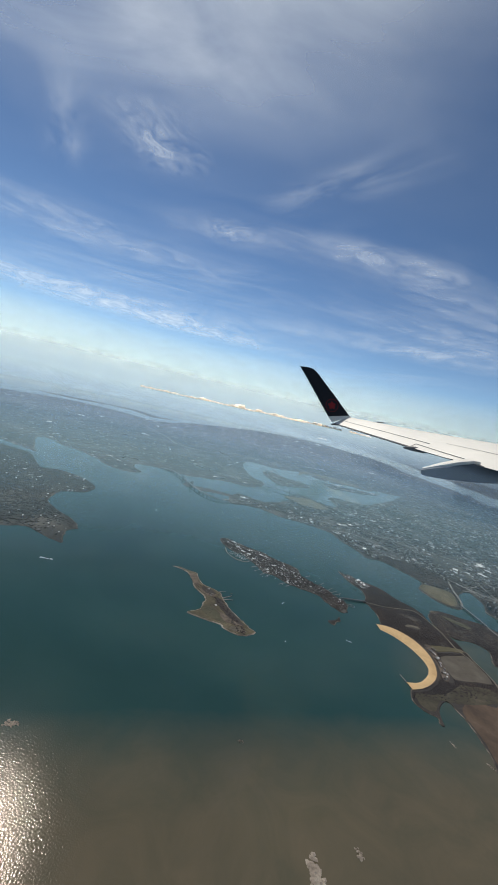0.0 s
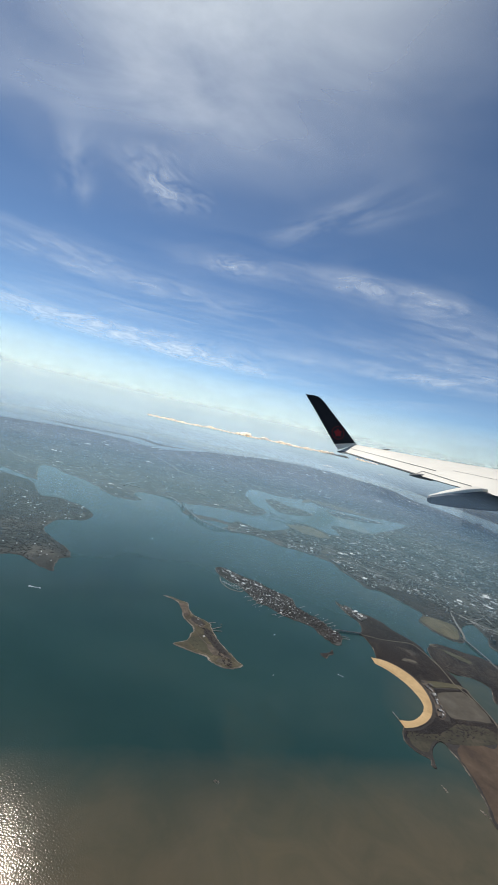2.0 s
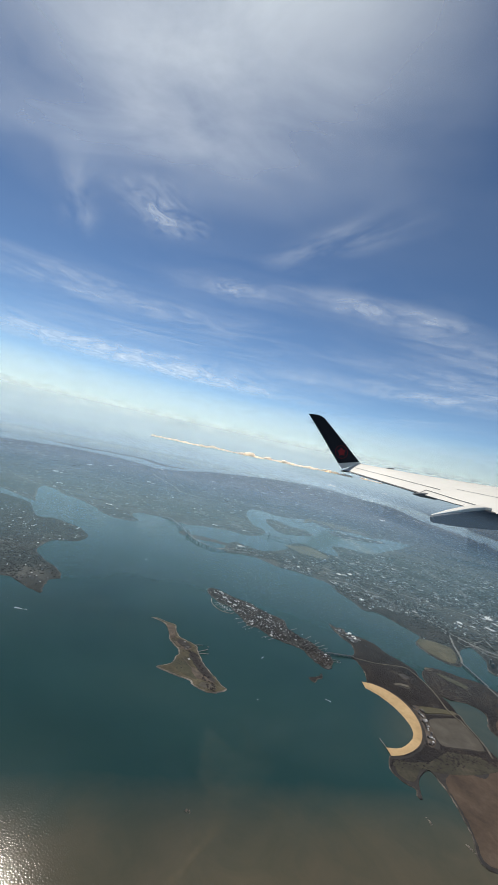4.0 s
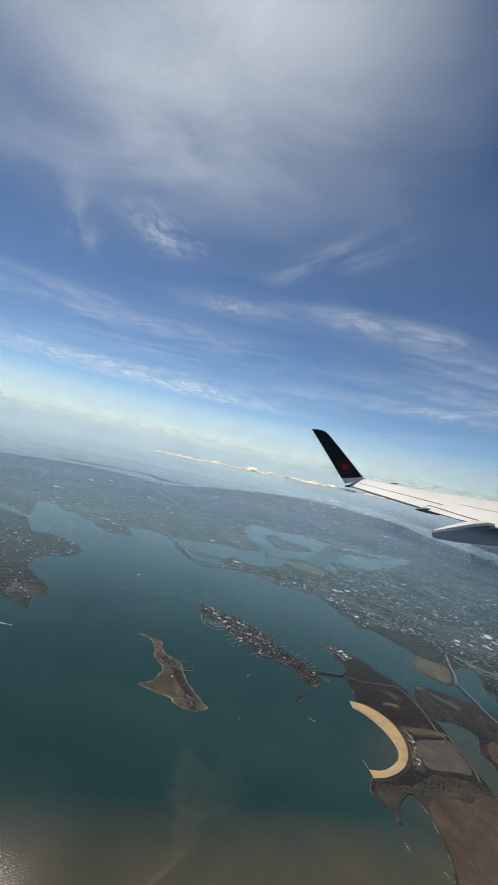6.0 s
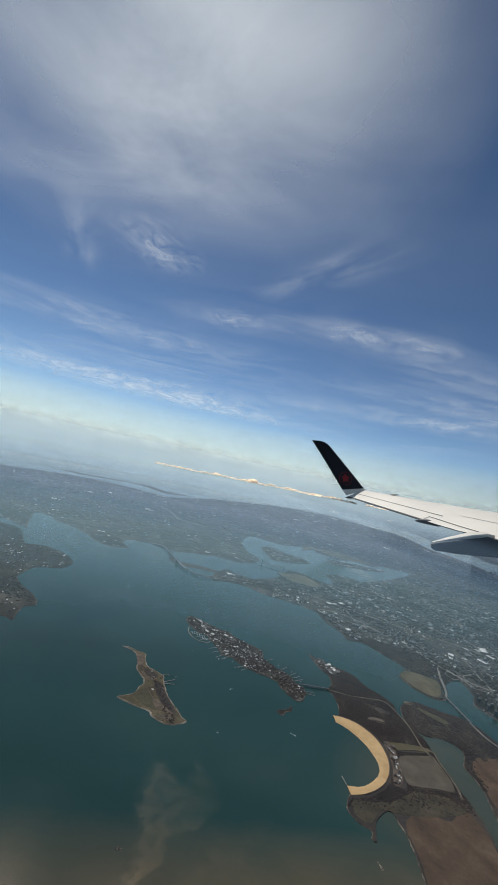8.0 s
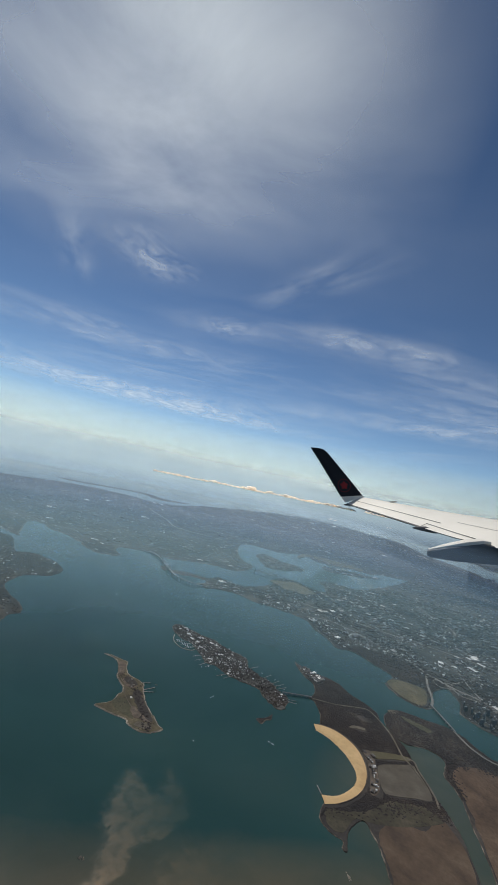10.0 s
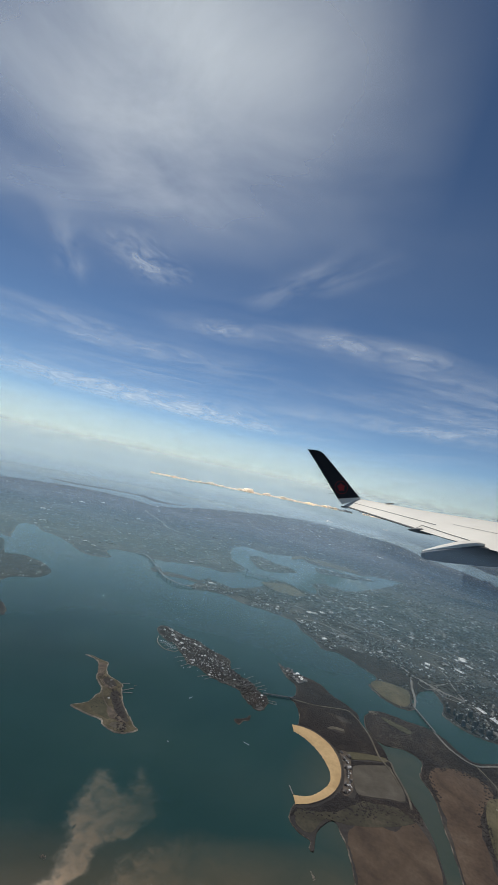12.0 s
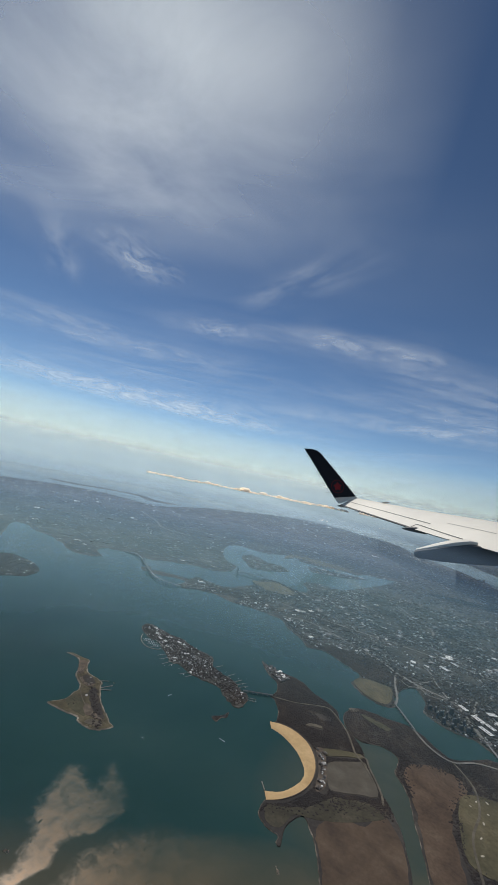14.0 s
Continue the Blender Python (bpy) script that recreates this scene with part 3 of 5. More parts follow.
def patch(name, pts, z, mat, label, category, steps=5, wander=0.08, seed=3):
    """A field, car park or lawn: a low slab laid on the land."""
    line = ragged(spline(pts, steps), np.random.default_rng(seed), wander)
    bm = bmesh.new()
    f = bm.faces.new([bm.verts.new((x, y, z)) for x, y in line])
    ex = bmesh.ops.extrude_face_region(bm, geom=[f])
    for v in ex["geom"]:
        if isinstance(v, bmesh.types.BMVert):
            v.co.z -= 0.08
    bmesh.ops.triangulate(bm, faces=[f for f in bm.faces if len(f.verts) > 4])
    bmesh.ops.recalc_face_normals(bm, faces=bm.faces)
    return tagged(part(name, bm, mat), label, category, kind="structure")


patch("brush", [(-4.9, 119.6), (-2.8, 117), (-0.6, 113.8), (2.2, 110.4), (4.2, 107.9), (2.4, 107.9), (-0.8, 110.4), (-3.4, 113.4), (-5.4, 116.8)], 0.2, WOODFLOOR, "dark brown brush along the grassy island", "brush", 6, 0.2, 8)
patch("brush", [(-10.4, 124.4), (-7.8, 123.2), (-6, 121.6), (-7.4, 120.2), (-10.2, 121.6)], 0.2, WOODFLOOR, "dark brown brush along the grassy island", "brush", 6, 0.2, 9)
patch("brush", [(0.4, 104.6), (3, 104), (5, 104.8), (4, 105.9), (1.6, 106.2)], 0.2, PATHM, "bare trodden ground on the grassy island", "clearing", 6, 0.15, 10)
patch("car_park", [(60.8, 118.2), (63.5, 120.5), (70.4, 123.6), (71, 120.5), (72.4, 116.7), (72.2, 111.9), (68.5, 110.8), (63.1, 109.3), (60.8, 109.8)], 0.21, ASPHALT, "wide empty grey asphalt car park behind the beach", "car park", 4, 0.03)
patch("marsh", [(72, 172), (75, 176.5), (80, 177), (86, 175), (85.2, 167.4), (82.8, 161.6), (79.4, 160.9), (76.2, 163), (73.8, 166.3)], 0.26, MARSH, "tan grassed-over flat at the river mouth", "grass field")
patch("lawn", [(72.5, 149.2), (76.8, 148), (80.8, 145.4), (79.5, 143.2), (76.5, 144.8), (73.5, 146.8)], 0.2, OLIVEGRASS, "dull green clearing among bare woods", "lawn")
patch("meadow", [(93.5, 121), (98, 124.5), (105, 124), (112, 118), (104, 103), (95, 99), (89, 101), (90.5, 112)], 0.225, MARSH, "yellow-green golf course with pale spots", "meadow")
for k, (x, y) in enumerate([(95.4, 119.6), (97.6, 122), (100.4, 122.8), (99, 118.4), (102.6, 120), (96.6, 114.6), (100, 113.2), (103.8, 115.6), (94.2, 109.4), (97.8, 107.6), (101.6, 108.4), (92.6, 104.2), (95.6, 102.6), (98.8, 103.4)]):
    w, d, a0 = 0.32 + 0.1 * (k % 3), 0.18 + 0.05 * (k % 2), k * 0.9
    ring = [(x + w * math.cos(a0) * math.cos(q) - d * math.sin(a0) * math.sin(q), y + w * math.sin(a0) * math.cos(q) + d * math.cos(a0) * math.sin(q)) for q in np.arange(7) * math.tau / 7]
    patch("bunker", ring, 0.25, BUNKER, "small pale sand bunker on the golf course", "bunker", 2, 0.03, 60 + k)
patch("sand_clearing", [(54.8, 132.8), (57.2, 133.6), (59.8, 133.6), (59.2, 134.9), (56, 134.6)], 0.22, PATHM, "bare sandy clearing in brown woods", "clearing", 5, 0.12)
patch("sand_clearing", [(68.6, 150.2), (69.8, 151.4), (71.8, 151.4), (71.4, 149.8), (69.6, 149)], 0.2, PATHM, "bare sandy clearing by the river shore", "clearing", 5, 0.12)
patch("lawn", [(60.5, 121.6), (66, 124), (70.2, 125.2), (69.8, 126.8), (64, 125.8), (60, 124.2)], 0.22, MARSH, "dry lawn strip beside the car park", "lawn", 5, 0.05)
patch("park_field", [(16, 283), (22, 287), (31, 293), (42, 284), (46, 276), (38, 268), (26, 270)], 0.3, MARSH, "tan landscaped field on the far river shore", "field", 5, 0.4)
patch("airport_field", [(30, 392), (40, 412), (62, 402), (90, 405), (80, 418), (50, 425), (32, 415)], 0.3, MARSH, "pale airfield by the far river", "airfield", 5, 0.5)

patch("grass_patch", [(-16.5, 130.2), (-14.6, 126.6), (-12.9, 123.6), (-11.6, 124.6), (-12.8, 127.4), (-14.4, 131)], 0.19, TANEARTH, "pinkish tan earth on the grassy island's neck", "clearing", 6, 0.2, 12)
patch("grass_patch", [(-11.2, 122.4), (-9.2, 119.6), (-6.4, 119), (-6.2, 121), (-8.6, 122)], 0.195, TANEARTH, "pinkish tan earth around old ruins", "clearing", 6, 0.2, 13)
patch("grass_patch", [(-2.2, 108.6), (0.8, 107), (4.8, 106.8), (2.2, 108.4), (-0.4, 110.2), (-3, 111.4)], 0.195, TANEARTH, "tan dry grass beside the track", "clearing", 6, 0.25, 14)
patch("grass_patch", [(-8.2, 110.6), (-6.2, 108), (-2.6, 106.8), (-0.4, 106.4), (-2.4, 109), (-5, 112.4), (-7.6, 113.2)], 0.185, OLIVEGRASS, "dull green meadow on the island's broad end", "meadow", 6, 0.2, 15)
patch("paved_yard", [(57.9, 123.4), (59.8, 124.2), (60.5, 121), (60.4, 117), (60.3, 110.5), (58.6, 107.2), (57.6, 108), (58.3, 113), (58.5, 118)], 0.195, TANEARTH, "brown trodden yard round the bath houses", "yard", 5, 0.06, 16)

# crescent beach
BEACH_IN = [(45.3, 126.4), (48.6, 124.6), (52, 120.8), (54.3, 116.1), (55, 112.6), (54.2, 109), (51.5, 105), (49, 103), (46.3, 102.2)]
BEACH_OUT = [(44.6, 129.2), (48.2, 129.5), (51.6, 128.4), (54.8, 125.6), (56.7, 122), (57.6, 117.8), (57.5, 113.4), (56.3, 108.8), (54.1, 105), (50.5, 101.3), (47, 99.4)]


def along(line, k):
    d = np.r_[0, np.cumsum(np.linalg.norm(np.diff(line, axis=0), axis=1))]
    s = np.linspace(0, d[-1], k)
    return np.stack([np.interp(s, d, line[:, i]) for i in (0, 1)], 1)


a, b = along(spline(BEACH_IN, 8, False), 90), along(spline(BEACH_OUT, 8, False), 90)
rng = np.random.default_rng(5)
a = a + rng.normal(0, 0.05, a.shape)
profile = [(-0.06, -0.12), (0.06, 0.10), (0.3, 0.20), (0.7, 0.235), (1.0, 0.225)]
v = np.concatenate([np.c_[a + (b - a) * s, np.full(90, z)] for s, z in profile])
f = [(r * 90 + i, r * 90 + i + 1, (r + 1) * 90 + i + 1, (r + 1) * 90 + i) for r in range(4) for i in range(89)]
beach = tagged(mesh_part("beach", v, f, SAND, smooth=True), "wide crescent of pale golden sand along the bay", "beach", kind="structure")
tagged(ribbon("promenade", b[4:-4:6] + (b - a)[4:-4:6] * 0.05, 0.18, 0.26, TANEARTH), "curved brown promenade behind the beach", "promenade", kind="structure")

# roads
roads = [
    ([(41, 226), (52, 229), (62.9, 223), (70.9, 215.1), (79.2, 207.2), (86.8, 200), (90.8, 192.5), (95.1, 188.1), (100.5, 182.9), (105.5, 180.6), (109.7, 176.3), (110.8, 167.6), (111.6, 154.5)], 0.9, 0.34, ROAD, "pale motorway through the grey city"),
    ([(91.3, 192.9), (88.7, 181), (87.4, 169.7), (86.2, 164.6), (85.6, 163)], 0.6, 0.33, ROAD, "pale road along the tan flat to the bridge"),
    ([(88.6, 149.0), (91.3, 141.2), (96.5, 136.7), (105.4, 140.2), (120, 139)], 0.55, 0.3, ROAD, "pale road through the bare park"),
    ([(91, 192), (94, 188), (98, 183.4), (101, 178), (107, 178)], 0.5, 0.36, ROAD, "curving slip road of the interchange"),
    ([(95, 190), (92, 185), (94, 181.6), (98.5, 183), (103, 182)], 0.4, 0.38, ROAD, "looping slip road of the interchange"),
    ([(43.8, 143.5), (50.8, 143.8), (57, 145.6), (61.6, 146.6), (64, 143.5), (67, 135.8), (68.4, 126.8)], 0.35, 0.25, PATHM, "narrow track across the wooded headland"),
    ([(68.4, 126.8), (69.4, 124.6), (71, 121), (72, 117)], 0.4, 0.26, PATHM, "pale track beside the car park"),
    ([(96.5, 137), (99, 128), (97, 118), (92, 108), (90, 96)], 0.4, 0.26, PATHM, "pale track beside the golf course"),
    ([(36, 250), (60, 240), (88, 232), (112, 226), (140, 214)], 0.8, 0.33, ROAD, "pale main road across the far city"),
    ([(112, 330), (118, 300), (126, 275), (124, 262)], 1.0, 0.33, ROAD, "pale curved motorway in the hazy city"),
    ([(-150, 480), (-110, 430), (-90, 400), (-60, 392)], 2.0, 0.34, ROAD, "pale motorway in the far suburb"),
    ([(120, 185), (116, 176), (112.4, 168)], 0.6, 0.34, ROAD, "pale road beside the warehouses"),
    ([(-20, 233), (-14, 240), (0, 245), (20, 250), (36, 250)], 0.7, 0.34, ROAD, "pale bridge approach road along the point"),
    ([(95.5, 186.4), (100.3, 188.4), (107.4, 194.9), (112.5, 197.2), (124, 201)], 0.5, 0.37, ROAD, "pale road out of the interchange"),
    ([(104, 212), (107.2, 203.3), (107, 190.7), (107.9, 180.2)], 0.5, 0.39, ROAD, "pale road joining the motorway"),
    ([(99.6, 188.2), (99.4, 185.6), (100.5, 182.9)], 0.4, 0.40, ROAD, "short slip road of the interchange"),
    ([(69.6, 125.9), (71.3, 125.4), (71.6, 122.2), (72.8, 117), (73.4, 112.8), (73.2, 109.6)], 0.4, 0.27, PATHM, "sandy bank along the lagoon"),
]
for pts, width, z, mat, label in roads:
    tagged(ribbon("road", pts, width * 1.3, z, mat, thick=0.1), label, "road", kind="structure")
tagged(ribbon("track", [(-11.4, 122), (-8.4, 118.8), (-7.4, 115.8), (-3.8, 111.6), (-0.2, 108.8), (3.1, 107.1), (5.4, 106.2)], 0.16, 0.2, PATHM), "pale track along the grassy island", "track", kind="structure")

# ---------------------------------------------------------------- woods, houses and town
rng = np.random.default_rng(40)


def fill(poly, n, clear, low=None, high=None):
    """n random places inside an outline, at least clear from its edge."""
    lo, hi = poly.min(0), poly.max(0)
    if low is not None:
        lo, hi = np.maximum(lo, low), np.minimum(hi, high)
    pts = lo + rng.random((n, 2)) * (hi - lo)
    pts = pts[inside(poly, pts)]
    return pts[edge_distance(poly, pts) > clear] if clear else pts


def patchy(pts, scale, cut, seed=0.0):
    """Keeps the places where a slow noise is over cut."""
    soft = rng.random(len(pts)) * 0.5 - 0.25
    keep = [noise.noise((x * scale + seed, y * scale - seed, seed)) > cut + w for (x, y), w in zip(pts, soft)]
    return pts[np.array(keep, bool)] if len(pts) else pts


def off(pts, poly, gap=0.2):
    p = np.array(poly, float)
    return pts[~inside(p, pts) & (edge_distance(p, pts) > gap)]


def off_line(pts, line, gap):
    p = np.array(line, float)
    best = np.full(len(pts), 1e9)
    for a, b in zip(p[:-1], p[1:]):
        d = b - a
        s = np.clip(((pts - a) @ d) / (d @ d + 1e-9), 0, 1)
        best = np.minimum(best, np.linalg.norm(pts - a - s[:, None] * d, axis=1))
    return pts[best > gap]


GREENS = [
    [(71, 172), (75, 177.5), (80, 178), (87, 176), (86, 167), (83, 160), (79, 160), (75, 162.5)],
    [(58, 196), (66, 191), (75, 179), (84, 177.5), (90, 186), (84, 197), (74, 202), (66, 203)],
    [(86, 167), (90, 174), (97, 182), (101, 184), (94, 193), (88, 187)],
    [(95, 164), (98, 174), (101, 180), (104, 176), (101, 168), (98, 160)],
    [(16, 283), (22, 287), (31, 293), (42, 284), (46, 276), (38, 268), (26, 270)],
]

REED = [(81.4, 127), (88, 131.5), (95, 130.5), (96.5, 125), (92, 119), (88.6, 110), (87.2, 100), (86, 88), (81, 84), (80, 95), (80.8, 106), (81, 117)]
HEATHLAND = [(58.0, 96.4), (62, 101.4), (68, 101.6), (72.4, 106.6), (75.4, 101), (75.3, 92.4), (72.2, 81.6), (59.4, 78.2), (59.0, 84.6), (58.6, 89), (58.2, 92)]
ROUGH = [(47.2, 98.4), (52, 99.6), (56, 101.4), (58.6, 104), (62, 107.4), (70, 109), (73.4, 106), (66, 101.6), (58, 98.6), (53.4, 98), (50.4, 93.4), (47.6, 94)]
patch("reed_bed", REED, 0.175, REEDS, "red-brown reed bed beside the lagoon, warmed by a reflection tint", "reeds", 5, 0.3, 30)
patch("heath", HEATHLAND, 0.172, HEATH, "smooth brown heath along the stony shore, warmed by a reflection tint", "heath", 5, 0.22, 32)
patch("rough_grass", ROUGH, 0.178, OLIVE, "olive rough grass behind the beach's end", "grass", 5, 0.12, 31)


def woods(name, pts, z, r, h, label):
    n = len(pts)
    rad = r * (0.55 + 0.9 * rng.random(n))
    size = np.stack([rad, rad * (0.8 + 0.4 * rng.random(n)), h * (0.6 + 0.8 * rng.random(n))], 1)
    ob = scatter(name, (CLUMP_V, CLUMP_F, None), pts, z, size, rng.random(n) * 6.3, BARE, rng, 0.10)
    return tagged(ob, label, "woods", kind="stuff")


CAR_PARK = [(60.8, 118.2), (63.5, 120.5), (70.4, 123.6), (72.4, 116.7), (72.2, 111.9), (63.1, 109.3), (60.8, 109.8)]
p = fill(neck_line, 120000, 0.25)
p = off(p, CAR_PARK, 0.5)
p = off(p, np.concatenate([a, b[::-1]]), 0.9)
p = off(p, [(54.8, 132.8), (59.8, 133.2), (59.2, 134.9), (56, 134.6)], 0.3)
p = off(p, [(60, 121), (70.5, 125), (70, 127), (60, 124.6)], 0.2)
p = p[~inside(np.array(ROUGH, float), p) | (rng.random(len(p)) < 0.15)]
p = p[rng.random(len(p)) < np.clip((p[:, 1] - 100 - 0.36 * (p[:, 0] - 58)) / 7 + 0.1, 0, 1)]
p = off_line(p, roads[5][0], 0.35)
p = off_line(p, roads[6][0], 0.35)
p = p[~((p[:, 1] > 107) & (p[:, 1] < 124.5) & (np.abs(p[:, 0] - 59.1) < 1.5))]
p = p[~((p[:, 1] > 157) & (p[:, 0] < 45))]
woods("woods", patchy(p, 0.16, -0.45, 3.0)[:40000], 0.12, 0.21, 0.13, "bare brown winter woods on the headland")
p = fill(park_line, 95000, 0.3)
for k in (7, 2):
    p = off_line(p, roads[k][0], 0.45)
r_in = edge_distance(np.array(REED, float), p) * np.where(inside(np.array(REED, float), p), 1, -1)
p = p[(rng.random(len(p)) < np.clip(0.4 - r_in / 4, 0, 1)) & ((p[:, 1] > 116) | (p[:, 0] > 88))]
p = off(p, [(72.5, 149.2), (80.8, 145.4), (79.5, 143.2), (73.5, 146.8)], 0.2)
p = off(p, [(93.5, 121), (105, 124), (112, 118), (104, 103), (95, 99), (89, 101)], 0.3)
woods("woods", patchy(p, 0.10, -0.5, 7.0)[:34000], 0.10, 0.25, 0.14, "bare brown winter woods in the park")
p = patchy(fill(hart_line, 3000, 0.5), 0.22, 0.25, 2.0)
woods("woods", p[:220], 0.14, 0.13, 0.10, "scattered bare trees on the grassy island")
p = fill(hart_line, 2500, 0.6)
p = p[(np.abs((p[:, 0] + 2.8) + 0.62 * (p[:, 1] - 115.5)) < 1.3) & (p[:, 1] < 119)]
woods("woods", p[:420], 0.12, 0.28, 0.17, "dark belt of bare trees on the island's ridge")
p = patchy(fill(city_line, 13000, 0.3), 0.15, -0.25, 5.0)
woods("woods", p[:3600], 0.13, 0.20, 0.16, "bare street trees between island houses")
woods("woods", fill(islet_line, 240, 0.25)[:45], 0.13, 0.16, 0.10, "brown scrub on the rocky islet")
p = patchy(fill(kings_line, 36000, 0.4), 0.04, -0.28, 9.0)
woods("woods", p[:16000], 0.18, 0.34, 0.26, "dark bare woods on the far peninsula")
p = fill(bronx_line, 48000, 0.8, (-20, 148), (190, 330))
p = off(off(patchy(p, 0.055, 0.10, 4.0), GREENS[0], 0.1), GREENS[4], 0.1)
woods("woods", p[:10000], 0.18, 0.50, 0.4, "dark bare woods and street trees in the city")
p = np.concatenate([(lambda g, q: q[inside(g, q)])(np.array(g, float), fill(bronx_line, 14000, 0.35, (56, 158), (106, 205))) for g in ([(58, 196), (66, 191), (75, 179), (84, 177.5), (90, 186), (84, 197), (74, 202), (66, 203)], [(86, 167), (90, 174), (97, 182), (101, 184), (94, 193), (88, 187)], [(95, 164), (98, 174), (101, 180), (104, 176), (101, 168), (98, 160)])])
for k in (0, 1, 3, 4):
    p = off_line(p, roads[k][0], 0.6)
woods("woods", p[:5200], 0.14, 0.4, 0.28, "dark bare woods along the river bank")




def town(name, poly, spacing, low, high, z, label, near, seeds=30, keep=0.8, big=0.05, size=1.0, gap=0.5, roof=None, thin=None):
    """Streets of buildings: rows in many small grids, each turned its own way."""
    lo, hi = np.maximum(poly.min(0), low), np.minimum(poly.max(0), high)
    centre = lo + rng.random((seeds, 2)) * (hi - lo)
    angle = rng.normal(0.5, 0.5, seeds)
    n = int((hi - lo).prod() / spacing**2)
    pts = lo + rng.random((n, 2)) * (hi - lo)
    own = np.argmin(((pts[:, None] - centre[None]) ** 2).sum(-1), 1)
    ang = angle[own]
    c, s = np.cos(ang), np.sin(ang)
    u, w = pts[:, 0] * c + pts[:, 1] * s, -pts[:, 0] * s + pts[:, 1] * c
    block = spacing * 2.6
    w = np.floor(w / block) * block + np.where(rng.random(n) < 0.5, 0.28, 0.72) * block
    u = np.round(u / spacing) * spacing
    pts = np.stack([u * c - w * s, u * s + w * c], 1) + rng.normal(0, 0.05 * spacing, (n, 2))
    ok = inside(poly, pts) & (rng.random(n) < keep)
    pts, ang = pts[ok], ang[ok]
    ok = edge_distance(poly, pts) > gap
    pts, ang = pts[ok], ang[ok]
    if thin is not None:
        ok = np.array([noise.noise((x * 0.055, y * 0.055, seeds)) + 0.5 * noise.noise((x * 0.2, y * 0.2, 7.0)) for x, y in pts]) + rng.normal(0, 0.12, len(pts)) > thin
        pts, ang = pts[ok], ang[ok]
    for road in roads:
        d = np.ones(len(pts), bool)
        line = np.array(road[0], float)
        for a0, b0 in zip(line[:-1], line[1:]):
            e = b0 - a0
            t = np.clip(((pts - a0) @ e) / (e @ e), 0, 1)
            d &= np.linalg.norm(pts - a0 - t[:, None] * e, axis=1) > road[1] * 0.5 + spacing * 0.45
        pts, ang = pts[d], ang[d]
    for green in GREENS:
        g = np.array(green, float)
        d = ~inside(g, pts)
        pts, ang = pts[d], ang[d]
    m = len(pts)
    large = rng.random(m) < big
    foot = np.where(large, 1.9, 0.72)[:, None] * spacing * (0.6 + 0.6 * rng.random((m, 2)))
    tall = size * np.where(large, 0.28, 0.2) * (0.6 + 0.9 * rng.random(m))
    dims = np.c_[foot, tall]
    shape = (GABLE_V, GABLE_F, GABLE_I) if near else (BOX_V, BOX_F, BOX_I)
    ob = scatter(name, shape, pts, z, dims, ang, [WALLS, roof or ROOFS])
    return tagged(ob, label, "houses", kind="stuff")


town("houses", city_line, 0.42, (-12, 130), (40, 173), 0.15, "close rows of small pale houses on the island", True, 8, 0.30, 0.06, 0.9, 0.15, CITYROOFS, -0.2)
p1 = np.array([(38, 167), (40.8, 158.5), (46, 155.5), (50, 159.6), (46.6, 162)], float)
ruins = np.array([(-12.5, 124.5), (-9.4, 124.6), (-4.2, 120.6), (-1.4, 115.4), (-4.6, 113.6), (-8, 119)], float)
town("houses", ruins, 0.9, (-14, 112), (0, 126), 0.18, "scattered old brick buildings on the grassy island", True, 3, 0.22, 0.0, 0.7, 0.3, ROOFS)
town("sheds", bronx_line, 1.1, (40, 150), (160, 240), 0.18, "bright flat roofs of workshops and shops", False, 21, 0.30, 0.12, 1.3, 0.8, CITYROOFS, 0.30)
town("houses", p1, 0.6, (36, 152), (48, 168), 0.15, "pale low buildings at the tip of the headland", False, 2, 0.6, 0.3, 1.0, 0.1, PALEROOFS)
town("houses", kings_line, 0.95, (-140, 128), (-60, 215), 0.18, "pale houses among woods on the far peninsula", True, 20, 0.10, 0.015, 1.0, 0.5, PALEROOFS, -0.1)
town("houses", bronx_line, 0.7, (-18, 148), (160, 240), 0.18, "dense grey streets of low city buildings", False, 60, 0.74, 0.028, 1.3, 0.6, None, -0.02)
town("houses", bronx_line, 1.25, (-18, 240), (240, 340), 0.18, "dense hazy streets of low city buildings", False, 40, 0.72, 0.03, 1.8, 0.8, None, -0.14)
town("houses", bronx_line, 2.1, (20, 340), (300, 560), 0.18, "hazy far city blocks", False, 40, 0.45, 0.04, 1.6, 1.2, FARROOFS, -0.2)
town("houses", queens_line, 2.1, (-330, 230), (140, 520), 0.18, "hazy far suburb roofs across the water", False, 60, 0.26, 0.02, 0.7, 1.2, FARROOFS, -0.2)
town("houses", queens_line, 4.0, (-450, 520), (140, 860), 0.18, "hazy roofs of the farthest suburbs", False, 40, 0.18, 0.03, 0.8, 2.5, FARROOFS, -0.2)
town("sheds", bronx_line, 1.35, (40, 190), (220, 340), 0.18, "clusters of bright flat roofs in the city", False, 33, 0.34, 0.15, 1.6, 0.8, PALEROOFS, 0.34)
town("sheds", queens_line, 2.6, (-330, 235), (140, 560), 0.18, "bright flat roofs of far sheds and schools", False, 30, 0.10, 0.25, 2.0, 1.5, PALEROOFS, 0.38)
town("sheds", queens_line, 4.2, (-450, 560), (140, 860), 0.18, "bright flat roofs in the farthest suburbs", False, 31, 0.12, 0.25, 2.0, 2.5, PALEROOFS, 0.38)
town("houses", college_line, 1.8, (-5, 320), (40, 372), 0.18, "far roofs on a low river point", False, 4, 0.5, 0.05, 1.5, 0.8)
town("houses", rikers_line, 2.2, (50, 360), (104, 392), 0.18, "long pale blocks on the flat river island", False, 3, 0.5, 0.2, 1.5, 0.8)


